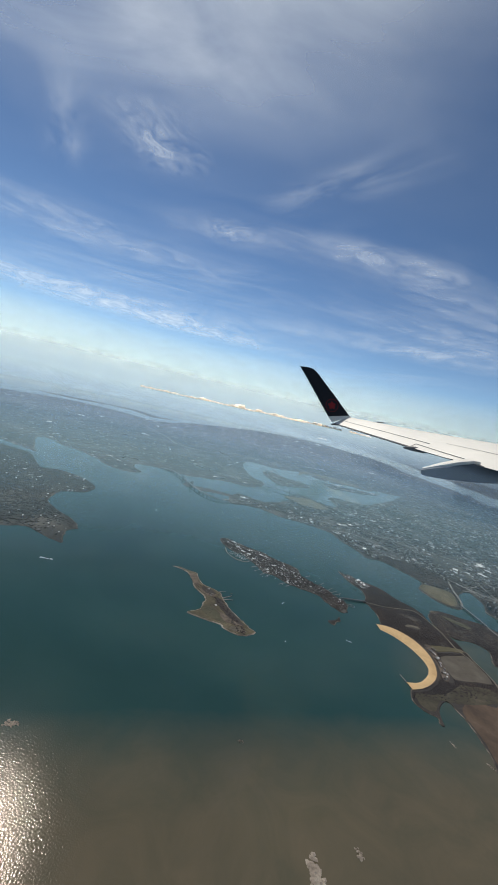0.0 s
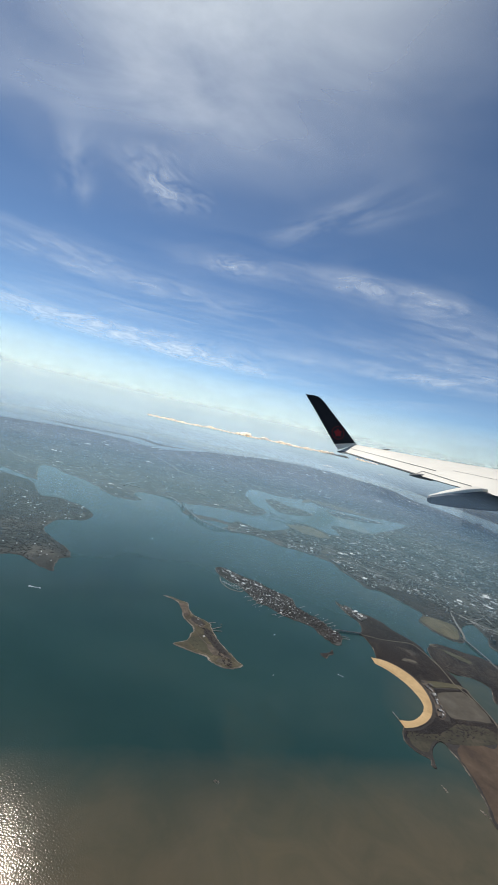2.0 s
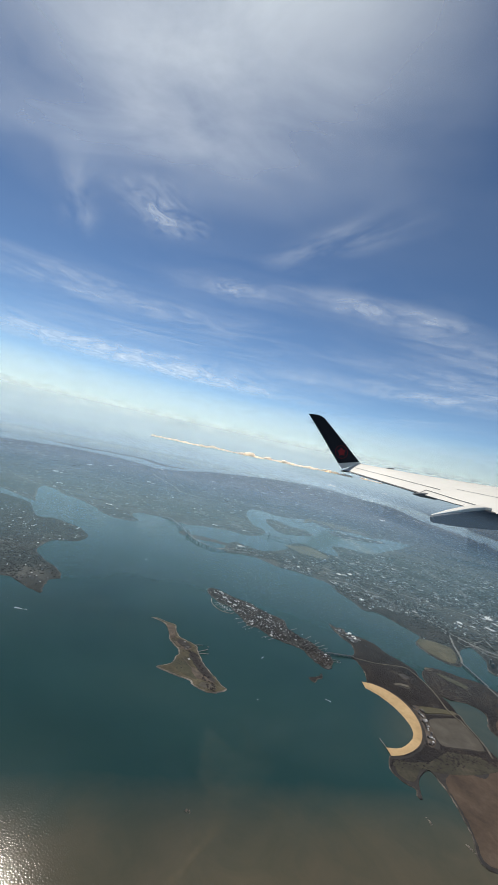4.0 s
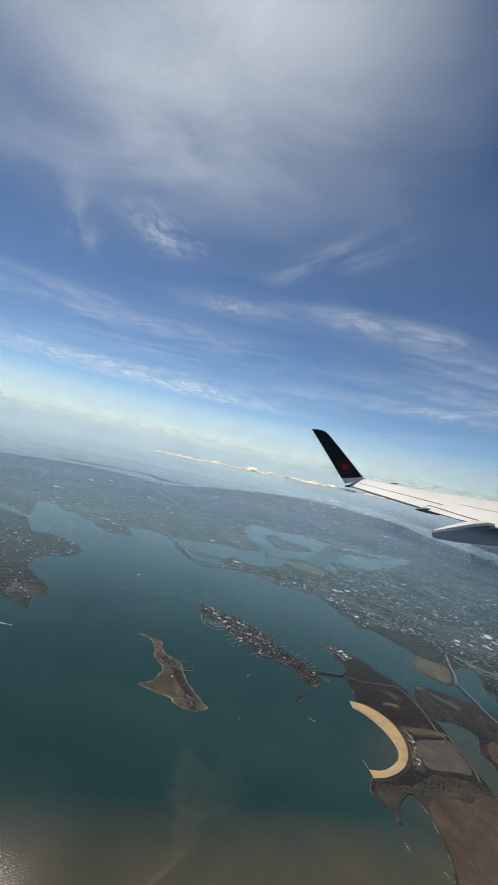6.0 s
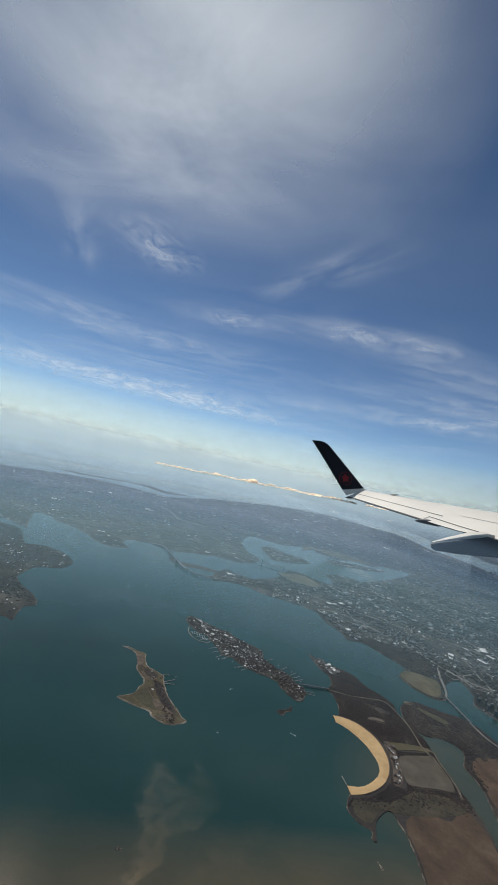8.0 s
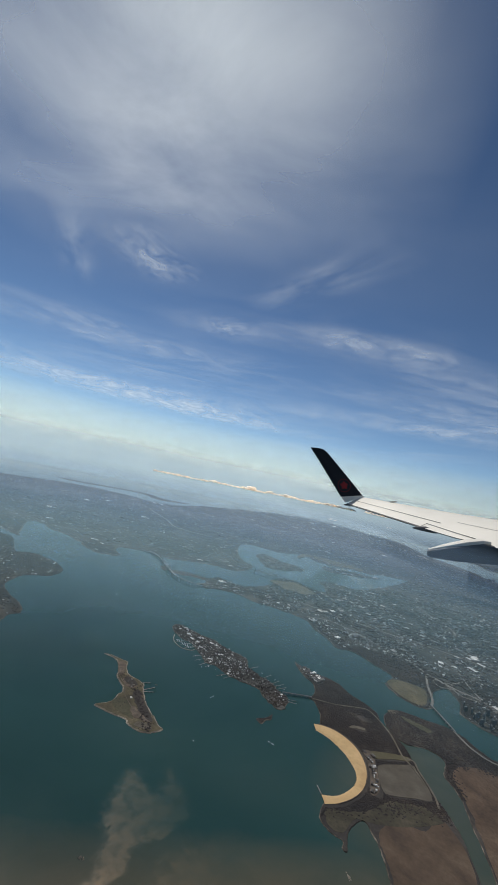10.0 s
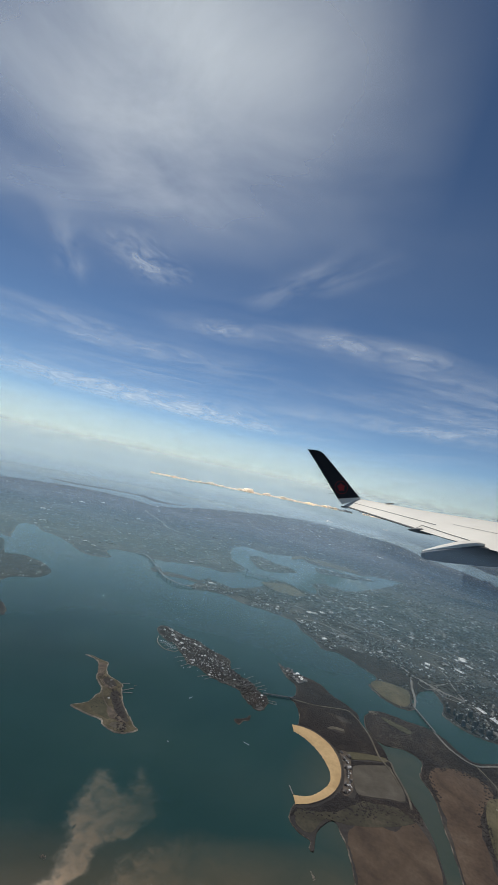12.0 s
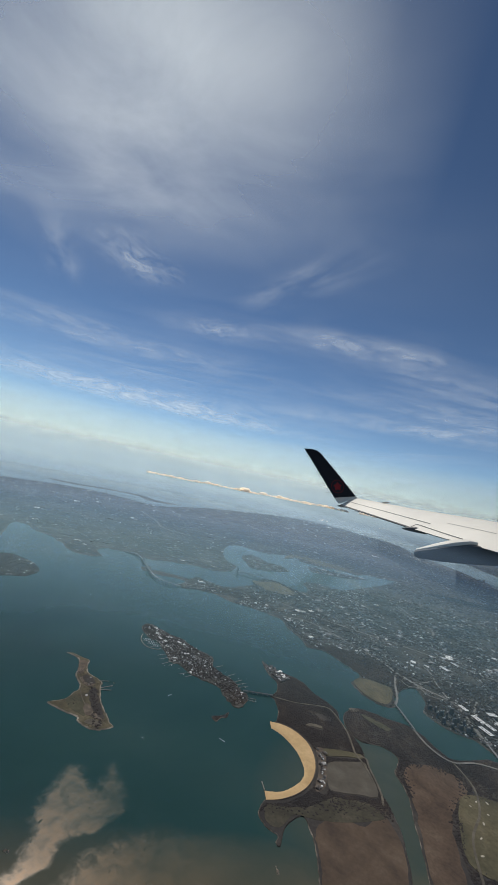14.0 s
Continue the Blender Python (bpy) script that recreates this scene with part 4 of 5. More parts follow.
def warehouse(x, y, w, d, h, turn, roof_mat, label):
    ob = new("warehouse")
    ob.matrix_basis = pose(x, y, 0.17, 0, 0, turn)
    tagged(ob, label, "warehouse", "large flat-roofed sheds in the city")
    bm = bmesh.new()
    box(bm, 0, 0, h / 2, w, d, h, 0, 0.03)
    part("walls", bm, BRICKWALL, ob)
    bm = bmesh.new()
    box(bm, 0, 0, h + 0.03, w * 0.985, d * 0.985, 0.06, 0, 0.015)
    part("roof", bm, roof_mat, ob)
    for i in range(3):
        bm = bmesh.new()
        box(bm, (i - 1) * w * 0.28, rng.uniform(-0.2, 0.2) * d, h + 0.12, 0.12 * w, 0.12 * d, 0.12, 0, 0.02)
        part("roof_unit", bm, GREYROOF, ob)
    return ob


sheds = [(123, 221, 7, 2.6, 0.5, -52, 1), (119, 226, 4, 2.2, 0.5, -52, 1), (113, 224, 3.5, 2, 0.4, -30, 1), (111.8, 175, 4.2, 1.8, 0.4, -62, 1), (114.8, 169, 5.2, 2.2, 0.4, -62, 1), (114.6, 161.5, 5.4, 2.0, 0.4, -60, 1), (117.5, 165.5, 4.2, 1.8, 0.35, -60, 1),
         (122, 176, 4, 2, 0.4, 20, 1), (115.6, 211, 8, 3.4, 0.6, -50, 1), (111.4, 216, 5, 2.2, 0.4, -50, 0), (122.4, 168.5, 4.8, 2.6, 0.4, -60, 1), (127, 172, 3.6, 2, 0.4, -60, 0), (76, 260, 5.2, 2.6, 0.5, -35, 1), (79, 254, 3, 3.2, 0.5, -35, 1), (89, 260, 5, 2.2, 0.5, -20, 1), (84, 247, 4, 1.6, 0.4, -25, 1), (64, 282, 5, 2, 0.5, 10, 1), (50, 281, 4, 1.6, 0.4, 25, 1),
         (96, 252, 4.2, 1.8, 0.4, -40, 1), (102, 244, 5, 1.8, 0.4, -40, 1), (108, 240, 4, 2, 0.4, -40, 0), (100, 262, 4, 2, 0.5, 10, 1), (134, 236, 4, 2, 0.5, 10, 0), (140, 226, 4.4, 2, 0.5, 30, 1), (72, 270, 3.4, 2, 0.5, -30, 0), (58, 196.6, 2.2, 1.2, 0.4, 20, 1), (94, 226, 3, 1.6, 0.4, -40, 1),
         (88, 236, 3, 1.4, 0.4, -40, 1), (112, 252, 3.4, 2, 0.4, -10, 1), (126, 252, 4, 2, 0.5, 25, 1), (150, 246, 5, 2.4, 0.5, -20, 1), (120, 290, 6, 2.4, 0.6, 10, 1), (98, 300, 6, 2.4, 0.6, 20, 1), (86, 318, 8, 3, 0.6, 8, 1), (120, 330, 7, 3, 0.6, 30, 1), (150, 300, 6, 3, 0.6, -20, 1),
         (-34, 288.5, 7, 3, 0.6, 12, 1), (-28, 372, 8, 4, 0.7, 20, 1), (-36, 382, 6, 4, 0.7, -10, 1), (-20, 352, 6, 3, 0.6, 30, 1), (-105, 272, 8, 2.5, 0.6, 15, 1), (-96, 266, 5, 2, 0.5, 0, 1), (-158, 441, 10, 4, 0.8, 10, 1), (-206, 413, 14, 4, 0.8, -15, 1), (-149, 480, 8, 4, 0.8, 10, 1),
         (-34, 424, 10, 4, 0.8, 15, 1), (-60, 330, 6, 3, 0.6, 20, 1), (-100, 330, 6, 3, 0.6, -5, 1), (-14, 294, 4, 1.8, 0.5, 10, 1)]
for x, y, w, d, h, turn, pale in sheds:
    far = 0.6 if y > 320 else 1.0
    warehouse(x, y, (0.92 if y < 180 else 0.55) * w * far, (1.0 if y < 180 else 0.66) * d * far, h, turn, WHITEROOF if pale else GREYROOF, "long shed with a bright white flat roof" if pale else "long shed with a grey gravel flat roof")


for x, y, w, d, turn in [(-6.6, 169.6, 1.5, 0.8, 20), (-8.4, 167.4, 1.0, 0.7, 50), (-4.0, 164.8, 1.6, 0.8, 60), (-1.6, 161.6, 1.9, 0.9, -35), (1.0, 160.2, 1.4, 1.1, -35), (3.2, 156.4, 1.5, 0.7, 15), (8.6, 149.4, 1.6, 0.7, 10), (16.4, 144.6, 0.9, 0.6, 30), (24.6, 144.4, 0.8, 0.5, 30), (34.4, 139.6, 0.9, 0.7, 60)]:
    warehouse(x, y, w, d, 0.26, turn, WHITEROOF, "white-roofed boatyard shed on the built-up island")


def tower(x, y, w, d, h, turn, label="tall grey slab apartment tower", cat="tower"):
    ob = new("apartment_tower")
    ob.matrix_basis = pose(x, y, 0.17, 0, 0, turn)
    tagged(ob, label, cat, "towers")
    bm = bmesh.new()
    box(bm, 0, 0, h / 2, w, d, h, 0, 0.02)
    part("walls", bm, TOWERWALL, ob)
    bm = bmesh.new()
    box(bm, 0, 0, h + 0.06, w * 0.4, d * 0.6, 0.12)
    part("roof_house", bm, GREYROOF, ob)
    return ob


for x, y, turn in [(97.8, 166.5, 20), (99.5, 165.6, 70), (101, 164.2, 20), (102.7, 163.6, 70), (105.4, 167.5, 20), (106.5, 163.2, 60), (100.3, 158.9, 20), (102.7, 157.4, 60), (105.2, 157.2, 20), (107.6, 161.4, 60), (107.3, 156.6, 20), (99.2, 162, 60), (104.2, 160.2, 20), (98.3, 169.6, 70), (109, 158.6, 60)]:
    tower(x, y, 1.5, 0.55, rng.uniform(1.5, 2.2), turn)
for k in range(150):
    s = rng.random()
    x, y = np.interp(s, [0, 0.35, 0.6, 0.75, 1], [146, 165, 182, 205, 246]), np.interp(s, [0, 0.35, 0.6, 0.75, 1], [770, 660, 590, 556, 530])
    h = rng.uniform(1.6, 4) + (rng.random() ** 3) * 5 * (s < 0.5)
    tower(x + rng.normal(0, 7), y + rng.normal(0, 8), rng.uniform(1.2, 2.6), rng.uniform(1.2, 2.6), h, rng.uniform(0, 90), "hazy far city tower", "tower")
s = rng.random(1500)
ridge = np.c_[np.interp(s, [0, 0.35, 0.6, 0.75, 1], [150, 168, 186, 214, 282]), np.interp(s, [0, 0.35, 0.6, 0.75, 1], [770, 660, 590, 556, 440])] + rng.normal(0, 11, (1500, 2))
ridge = ridge[inside(bronx_line, ridge)]
m = len(ridge)
tagged(scatter("city_blocks", (BOX_V, BOX_F, BOX_I), ridge, 0.18, np.c_[rng.uniform(1.5, 4, (m, 2)), rng.uniform(0.8, 2.6, m)], rng.normal(0.4, 0.2, m), [TOWERWALL, ROOFS]), "close ranks of hazy blocks on the far river island", "city blocks", kind="stuff")


def suspension_bridge(deck, tower_at, width, tower_height, deck_height, label):
    """Deck on piers along a curve, two towers, main cables and hangers."""
    ob = new("suspension_bridge")
    tagged(ob, label, "bridge")
    line = spline(deck, 8, False)
    z = deck_height * np.minimum(1, np.minimum(np.linspace(0, 5, len(line)), np.linspace(5, 0, len(line))) + 0.25)
    d = np.gradient(line, axis=0)
    s = np.stack([-d[:, 1], d[:, 0]], 1) / (np.linalg.norm(d, axis=1, keepdims=True)) * width / 2
    n = len(line)
    v = np.concatenate([np.c_[line + s, z - 0.2], np.c_[line + s, z], np.c_[line - s, z], np.c_[line - s, z - 0.2]])
    mesh_part("deck", v, [(k * n + i, ((k + 1) % 4) * n + i, ((k + 1) % 4) * n + i + 1, k * n + i + 1) for k in range(4) for i in range(n - 1)], STEEL, ob)
    for i in range(2, n - 2, 3):
        bm = bmesh.new()
        box(bm, *line[i], z[i] / 2 - 0.3, width * 0.7, 0.28, z[i] + 0.4, math.degrees(math.atan2(d[i, 1], d[i, 0])) + 90)
        part("pier", bm, CONCRETE, ob)
    (x0, y0), (x1, y1) = tower_at
    turn = math.degrees(math.atan2(y1 - y0, x1 - x0))
    side = Vector((-(y1 - y0), x1 - x0, 0)).normalized() * width * 0.6
    for x, y in tower_at:
        tw = part("bridge_tower", bmesh.new(), STEEL, ob)
        bm = bmesh.new()
        for sg in (-1, 1):
            box(bm, x + side.x * sg, y + side.y * sg, tower_height / 2 - 0.2, 0.32, 0.3, tower_height + 0.4, turn)
        for zz in (tower_height * 0.62, tower_height * 0.97):
            box(bm, x, y, zz, 0.22, width * 1.2, 0.22, turn)
        bm.to_mesh(tw.data)
        bm.free()
    span = Vector((x1 - x0, y1 - y0, 0))
    for sg in (-1, 1):
        cu = bpy.data.curves.new("cable", "CURVE")
        cu.dimensions, cu.bevel_depth = "3D", 0.05
        sp = cu.splines.new("POLY")
        ts = [-0.45 + 1.9 * i / 40 for i in range(41)]
        sp.points.add(40)
        for pt, t in zip(sp.points, ts):
            sag = deck_height + 0.15 + (tower_height - deck_height - 0.15) * (4 * (t - 0.5) ** 2 if 0 <= t <= 1 else max(0.0, 1 - (abs(t - 0.5) - 0.5) / 0.45))
            q = Vector((x0, y0, 0)) + span * t + side * sg
            pt.co = (q.x, q.y, sag, 1)
        cu.materials.append(STEEL)
        cb = new("cable", cu)
        cb.parent = ob
    return ob


suspension_bridge([(-70, 276), (-63, 274.6), (-55, 266), (-47, 254), (-39, 242), (-33, 234.6), (-26, 230.4), (-21, 229.6), (-15, 232)], [(-50.5, 259), (-42, 246.5)], 0.9, 3.4, 1.3, "grey suspension bridge curving across the strait on piers")
suspension_bridge([(-6, 300), (3.6, 297), (18.8, 294), (27, 296)], [(3.6, 297), (18.8, 294)], 0.9, 3.6, 1.3, "far grey suspension bridge with two slim towers")


def low_bridge(a, b, width, z, label):
    ob = new("road_bridge")
    tagged(ob, label, "bridge")
    a, b = Vector((*a, 0)), Vector((*b, 0))
    turn = math.degrees(math.atan2(b.y - a.y, b.x - a.x))
    mid, length = (a + b) / 2, (b - a).length
    bm = bmesh.new()
    box(bm, mid.x, mid.y, z, length, width, 0.14, turn, 0.02)
    part("deck", bm, CONCRETE, ob)
    for sg in (-1, 1):
        bm = bmesh.new()
        o = Vector((-(b.y - a.y), b.x - a.x, 0)).normalized() * width * 0.47 * sg
        box(bm, mid.x + o.x, mid.y + o.y, z + 0.1, length, 0.05, 0.1, turn)
        part("parapet", bm, CONCRETE, ob)
    n = max(3, int(length / 1.6))
    for i in range(1, n):
        q = a.lerp(b, i / n)
        bm = bmesh.new()
        box(bm, q.x, q.y, z / 2 - 0.25, 0.22, width * 0.85, z + 0.4, turn)
        part("pier", bm, CONCRETE, ob)
    return ob


low_bridge((34.6, 141.2), (43.9, 143.7), 0.45, 0.42, "low grey road bridge between island and headland")
low_bridge((85.2, 163.2), (88.8, 148.6), 0.5, 0.45, "low grey road bridge over the river mouth")
low_bridge((111.4, 156), (112.6, 143.5), 0.7, 0.5, "low grey motorway bridge over the river")


def pier(x0, y0, x1, y1, width, label="narrow grey timber dock on piles"):
    ob = new("dock")
    tagged(ob, label, "dock", "docks along the shores")
    length, turn = math.hypot(x1 - x0, y1 - y0), math.degrees(math.atan2(y1 - y0, x1 - x0))
    bm = bmesh.new()
    box(bm, (x0 + x1) / 2, (y0 + y1) / 2, 0.13, length, width, 0.05, turn)
    part("deck", bm, TIMBER, ob)
    for i in range(3):
        bm = bmesh.new()
        s = 0.2 + 0.35 * i
        box(bm, x0 + (x1 - x0) * s, y0 + (y1 - y0) * s, 0.0, 0.06, width * 0.8, 0.3, turn)
        part("pile", bm, TIMBER, ob)
    return ob


pier(-3.6, 120, -1.2, 122.8, 0.18, "pale timber pier of the grassy island")
pier(-3.2, 119.2, -0.5, 120.4, 0.18, "pale timber pier of the grassy island")
pier(-5.2, 123.4, -3.2, 124.4, 0.15, "pale timber pier of the grassy island")
for x0, y0, x1, y1 in [(5.6, 151.6, 2.6, 148.2), (7, 149.6, 4.2, 146), (8.4, 147.2, 6.2, 143.4), (10, 146.6, 8.4, 143.6), (16, 143, 13.2, 140), (17.6, 142.4, 15.6, 139.6), (30.6, 145, 33, 148.6), (31.8, 144, 34.6, 147.2), (33, 143, 35.6, 145.6), (36.6, 138.4, 39.2, 138.8), (36.8, 137.2, 39, 137.2), (28, 148, 30, 151.2), (22.5, 151.6, 25, 154.6), (-1, 157.6, -4, 154.6), (-2.8, 158.8, -6, 155.8), (1, 156, -2, 153)]:
    pier(x0, y0, x1, y1, 0.14)
pier(46.3, 102.3, 45.4, 104.6, 0.22, "grey stone jetty at the end of the beach")

# marina basin: breakwater and rows of boats
tagged(ribbon("breakwater", [(-8.6, 161.5), (-7.2, 156.6), (-3.4, 152.6), (0.6, 152.4), (1.6, 154)], 0.22, 0.12, STONE, thick=0.3), "curved low stone breakwater round the marina", "breakwater", kind="structure")


def boat(x, y, turn, length, wake=False):
    ob = new("boat")
    ob.matrix_basis = pose(x, y, 0.0, 0, 0, turn)
    tagged(ob, "small white motor boat trailing a wake" if wake else "small white boat lying at its mooring", "boat", "boats on the sound")
    s = length
    prof = [(-0.5, 0.16), (-0.1, 0.18), (0.25, 0.13), (0.5, 0.0)]
    v = [(px * s, sg * w * s, z) for px, w in prof for sg in (-1, 1) for z in (-0.04 * s, 0.13 * s)]
    f = [(4 * i + k, 4 * i + 4 + k, 4 * i + 5 + k, 4 * i + 1 + k) for i in range(3) for k in (0, 2)] + [(4 * i + 1, 4 * i + 5, 4 * i + 7, 4 * i + 3) for i in range(3)] + [(0, 1, 3, 2)]
    mesh_part("hull", v, f, BOATWHITE, ob)
    bm = bmesh.new()
    box(bm, -0.05 * s, 0, 0.18 * s, 0.35 * s, 0.2 * s, 0.12 * s, 0, 0.02 * s)
    part("cabin", bm, BOATWHITE, ob)
    if wake:
        n = 12
        v = [(-0.4 * s - i * 0.35 * s, sg * (0.05 + 0.045 * i) * s * (1 + 0.2 * math.sin(i * 2.1)), 0.012) for i in range(n) for sg in (-1, 1)]
        mesh_part("wake", v, [(2 * i, 2 * i + 1, 2 * i + 3, 2 * i + 2) for i in range(n - 1)], FOAM, ob, "pale foaming wake")
    return ob


boat(-55.6, 116.2, 8, 0.8, True)
boat(33.1, 114.8, 160, 0.34, True)
boat(15.5, 105.9, 30, 0.35)
boat(15.1, 127.7, 60, 0.28, True)
boat(-45, 186, 90, 0.8)
for row in range(4):
    for k in range(9):
        boat(-6.6 + 0.75 * k + 0.5 * row + rng.normal(0, 0.06), 157.6 - 0.45 * k + 0.85 * row * 0.7 + rng.normal(0, 0.06), 40 + rng.normal(0, 8), rng.uniform(0.3, 0.45))
for x, y in [(12, 144), (9.2, 144.6), (7.4, 143), (14.6, 141), (33.6, 146), (35, 144.2), (38.2, 138), (39.2, 137.8), (27, 151), (31.6, 148.8), (3.2, 149.4), (5.2, 147.4)]:
    boat(x, y, rng.uniform(0, 180), rng.uniform(0.3, 0.5))


def pavilion(x, y, turn, length):
    """Bath house: a long hall with a hipped roof and a colonnade."""
    ob = new("bath_house")
    ob.matrix_basis = pose(x, y, 0.17, 0, 0, turn)
    tagged(ob, "long pale bath house with a grey roof behind the beach", "bath house", "bath houses behind the beach")
    bm = bmesh.new()
    box(bm, 0, 0, 0.14, length, 0.5, 0.28, 0, 0.02)
    part("walls", bm, BRICKWALL, ob)
    v = [(-length * 0.52, -0.3, 0.28), (length * 0.52, -0.3, 0.28), (length * 0.52, 0.3, 0.28), (-length * 0.52, 0.3, 0.28), (-length * 0.4, 0, 0.42), (length * 0.4, 0, 0.42)]
    mesh_part("roof", v, [(0, 1, 5, 4), (1, 2, 5), (2, 3, 4, 5), (3, 0, 4), (3, 2, 1, 0)], SLATEROOF, ob)
    for i in range(6):
        bm = bmesh.new()
        box(bm, (i - 2.5) * length / 6, -0.6, 0.11, 0.06, 0.06, 0.22)
        part("column", bm, CONCRETE, ob)
    bm = bmesh.new()
    box(bm, 0, -0.6, 0.24, length, 0.14, 0.04)
    part("lintel", bm, CONCRETE, ob)
    return ob


pavilion(58.5, 120.8, 108, 1.3)
pavilion(58.8, 117.6, 84, 1.3)
pavilion(60, 122.2, 130, 1.2)
pavilion(58.4, 111, 80, 1.0)

pavilion(58.1, 108.4, 70, 1.2)
yard = np.array([(57.9, 123.4), (59.8, 124.2), (60.5, 121), (60.4, 117), (60.3, 110.5), (58.6, 107.2), (57.6, 108), (58.3, 113), (58.5, 118)], float)
town("sheds", yard, 0.55, (56, 106), (62, 125), 0.19, "small pale and brown roofs of beach sheds", True, 3, 0.55, 0.05, 0.8, 0.2, CITYROOFS)


def rocks(name, x, y, w, d, turn, n, label):
    """A reef: a low hump of uneven boulders."""
    m = np.stack([rng.normal(0, w / 3, n), rng.normal(0, d / 3, n)], 1)
    c, s = math.cos(radians(turn)), math.sin(radians(turn))
    pts = np.stack([x + m[:, 0] * c - m[:, 1] * s, y + m[:, 0] * s + m[:, 1] * c], 1)
    r = rng.uniform(0.12, 0.3, n) * (w + d) / 2.2
    ob = scatter(name, (CLUMP_V, CLUMP_F, None), pts, -0.06, np.c_[r, r * 0.8, 0.1 + 0.12 * rng.random(n)], rng.random(n) * 6, STONE, rng, 0.15)
    return tagged(ob, label, "rocks", kind="stuff")


rocks("reef", -30.2, 60.3, 1.6, 0.9, 40, 40, "pale half-drowned rocks in the sound")
rocks("reef", 19.4, 51.4, 1.3, 3.2, 8, 70, "pale long reef just above the water")
rocks("reef", 26.2, 55.8, 0.8, 1.2, 20, 36, "small pale rock above the water")
rocks("reef", 50.9, 83.9, 0.4, 0.9, 15, 25, "small pale rock off the point")
rocks("reef", 56.9, 80.9, 0.3, 1.3, 40, 25, "thin rock spit off the wooded shore")
rocks("reef", 7.2, 69.7, 0.6, 0.5, 0, 20, "small rock awash by the ruffled water")
rocks("reef", -1.6, 124.4, 0.5, 0.3, 20, 12, "dark rocks off the grassy island")

# shoal: a rougher, warm-tinted water patch shaped to show as sun glint
GLINT_WATER = glint_patch_mat()
GLINT_OUTLINES = [
    [(9.3, 66.5), (8.6, 72.9), (5.7, 78.2), (4.8, 85.7), (4.8, 90.8), (8.7, 91.3), (11.7, 88.5), (13.0, 88.5), (12.2, 95.0), (13.9, 95.8), (18.6, 90.6), (21.6, 85.4), (21.1, 81.6), (19.2, 77.4), (15.3, 74.5), (15.8, 69.7), (12, 62), (6, 56)],
    [(17.1, 67.9), (17.8, 73.2), (21.9, 79.3), (27.0, 83.2), (36.2, 87.0), (43.4, 88.6), (45.4, 79.5), (34, 66), (20, 58), (14, 58)],
]


GLINT_STREAK = spline([(11, 62), (14.3, 67.1), (16.0, 69.8), (15.9, 74.0), (19.0, 77.2), (21.3, 81.4), (24.5, 87), (27, 91)], 5, False)


def path_distance(line, pts):
    best = np.full(len(pts), 1e9)
    for p0, p1 in zip(line[:-1], line[1:]):
        e = p1 - p0
        t = np.clip(((pts - p0) @ e) / (e @ e), 0, 1)
        best = np.minimum(best, np.linalg.norm(pts - p0 - t[:, None] * e, axis=1))
    return best


def shoal(glints, z, label):
    """One sheet of ruffled water over the glint outlines, their edges fading out; each given as (outline, softness)."""
    every = np.concatenate([line for line, _ in glints])
    lo, hi = every.min(0) - 3, every.max(0) + 3
    step = 0.3
    nx, ny = (np.ceil((hi - lo) / step)).astype(int) + 1
    grid = np.stack(np.meshgrid(lo[0] + step * np.arange(nx), lo[1] + step * np.arange(ny), indexing="ij"), -1).reshape(-1, 2)
    fade = np.zeros(len(grid))
    for line, soft in glints:
        signed = edge_distance(line, grid) * np.where(inside(line, grid), 1, -1)
        fade = np.maximum(fade, np.clip(0.28 + signed / (2 * soft), 0, 1))
    fade *= np.clip((path_distance(GLINT_STREAK, grid) - 0.3) / 1.2, 0, 1)
    faces = [(i * ny + j, (i + 1) * ny + j, (i + 1) * ny + j + 1, i * ny + j + 1) for i in range(nx - 1) for j in range(ny - 1)]
    faces = [f for f in faces if fade[list(f)].max() > 0]
    ob = tagged(mesh_part("shoal", np.c_[grid, np.full(len(grid), z)], faces, GLINT_WATER), label, "shoal", kind="structure")
    uv = ob.data.uv_layers.new(name="fade")
    for loop in ob.data.loops:
        uv.data[loop.index].uv = (fade[loop.vertex_index], 0)


shoal([(spline(GLINT_OUTLINES[0], 6), 3.0), (spline(GLINT_OUTLINES[1], 6), 4.5)], 0.005, "pale ruffled water patch toned like sun glint")

# ---------------------------------------------------------------- clouds and haze


def cirrus(pts, width, z, mat, label, steps=8):
    line = along(spline(pts, steps, False), 48)
    d = np.gradient(line, axis=0)
    s = np.stack([-d[:, 1], d[:, 0]], 1) / (np.linalg.norm(d, axis=1, keepdims=True) + 1e-6)
    k, n = 7, len(line)
    run = np.r_[0, np.cumsum(np.linalg.norm(np.diff(line, axis=0), axis=1))]
    v = [(*(line[i] + s[i] * width * (j / (k - 1) - 0.5)), z) for i in range(n) for j in range(k)]
    faces = [(i * k + j, (i + 1) * k + j, (i + 1) * k + j + 1, i * k + j + 1) for i in range(n - 1) for j in range(k - 1)]
    ob = mesh_part("cirrus_cloud", v, faces, mat)
    fade, metres = ob.data.uv_layers.new(name="fade"), ob.data.uv_layers.new(name="metres")
    for loop in ob.data.loops:
        i, j = divmod(loop.vertex_index, k)
        fade.data[loop.index].uv = (i / (n - 1), j / (k - 1))
        metres.data[loop.index].uv = (run[i] + z * 13, width * j / (k - 1))
    return tagged(ob, label, "cloud", kind="stuff")


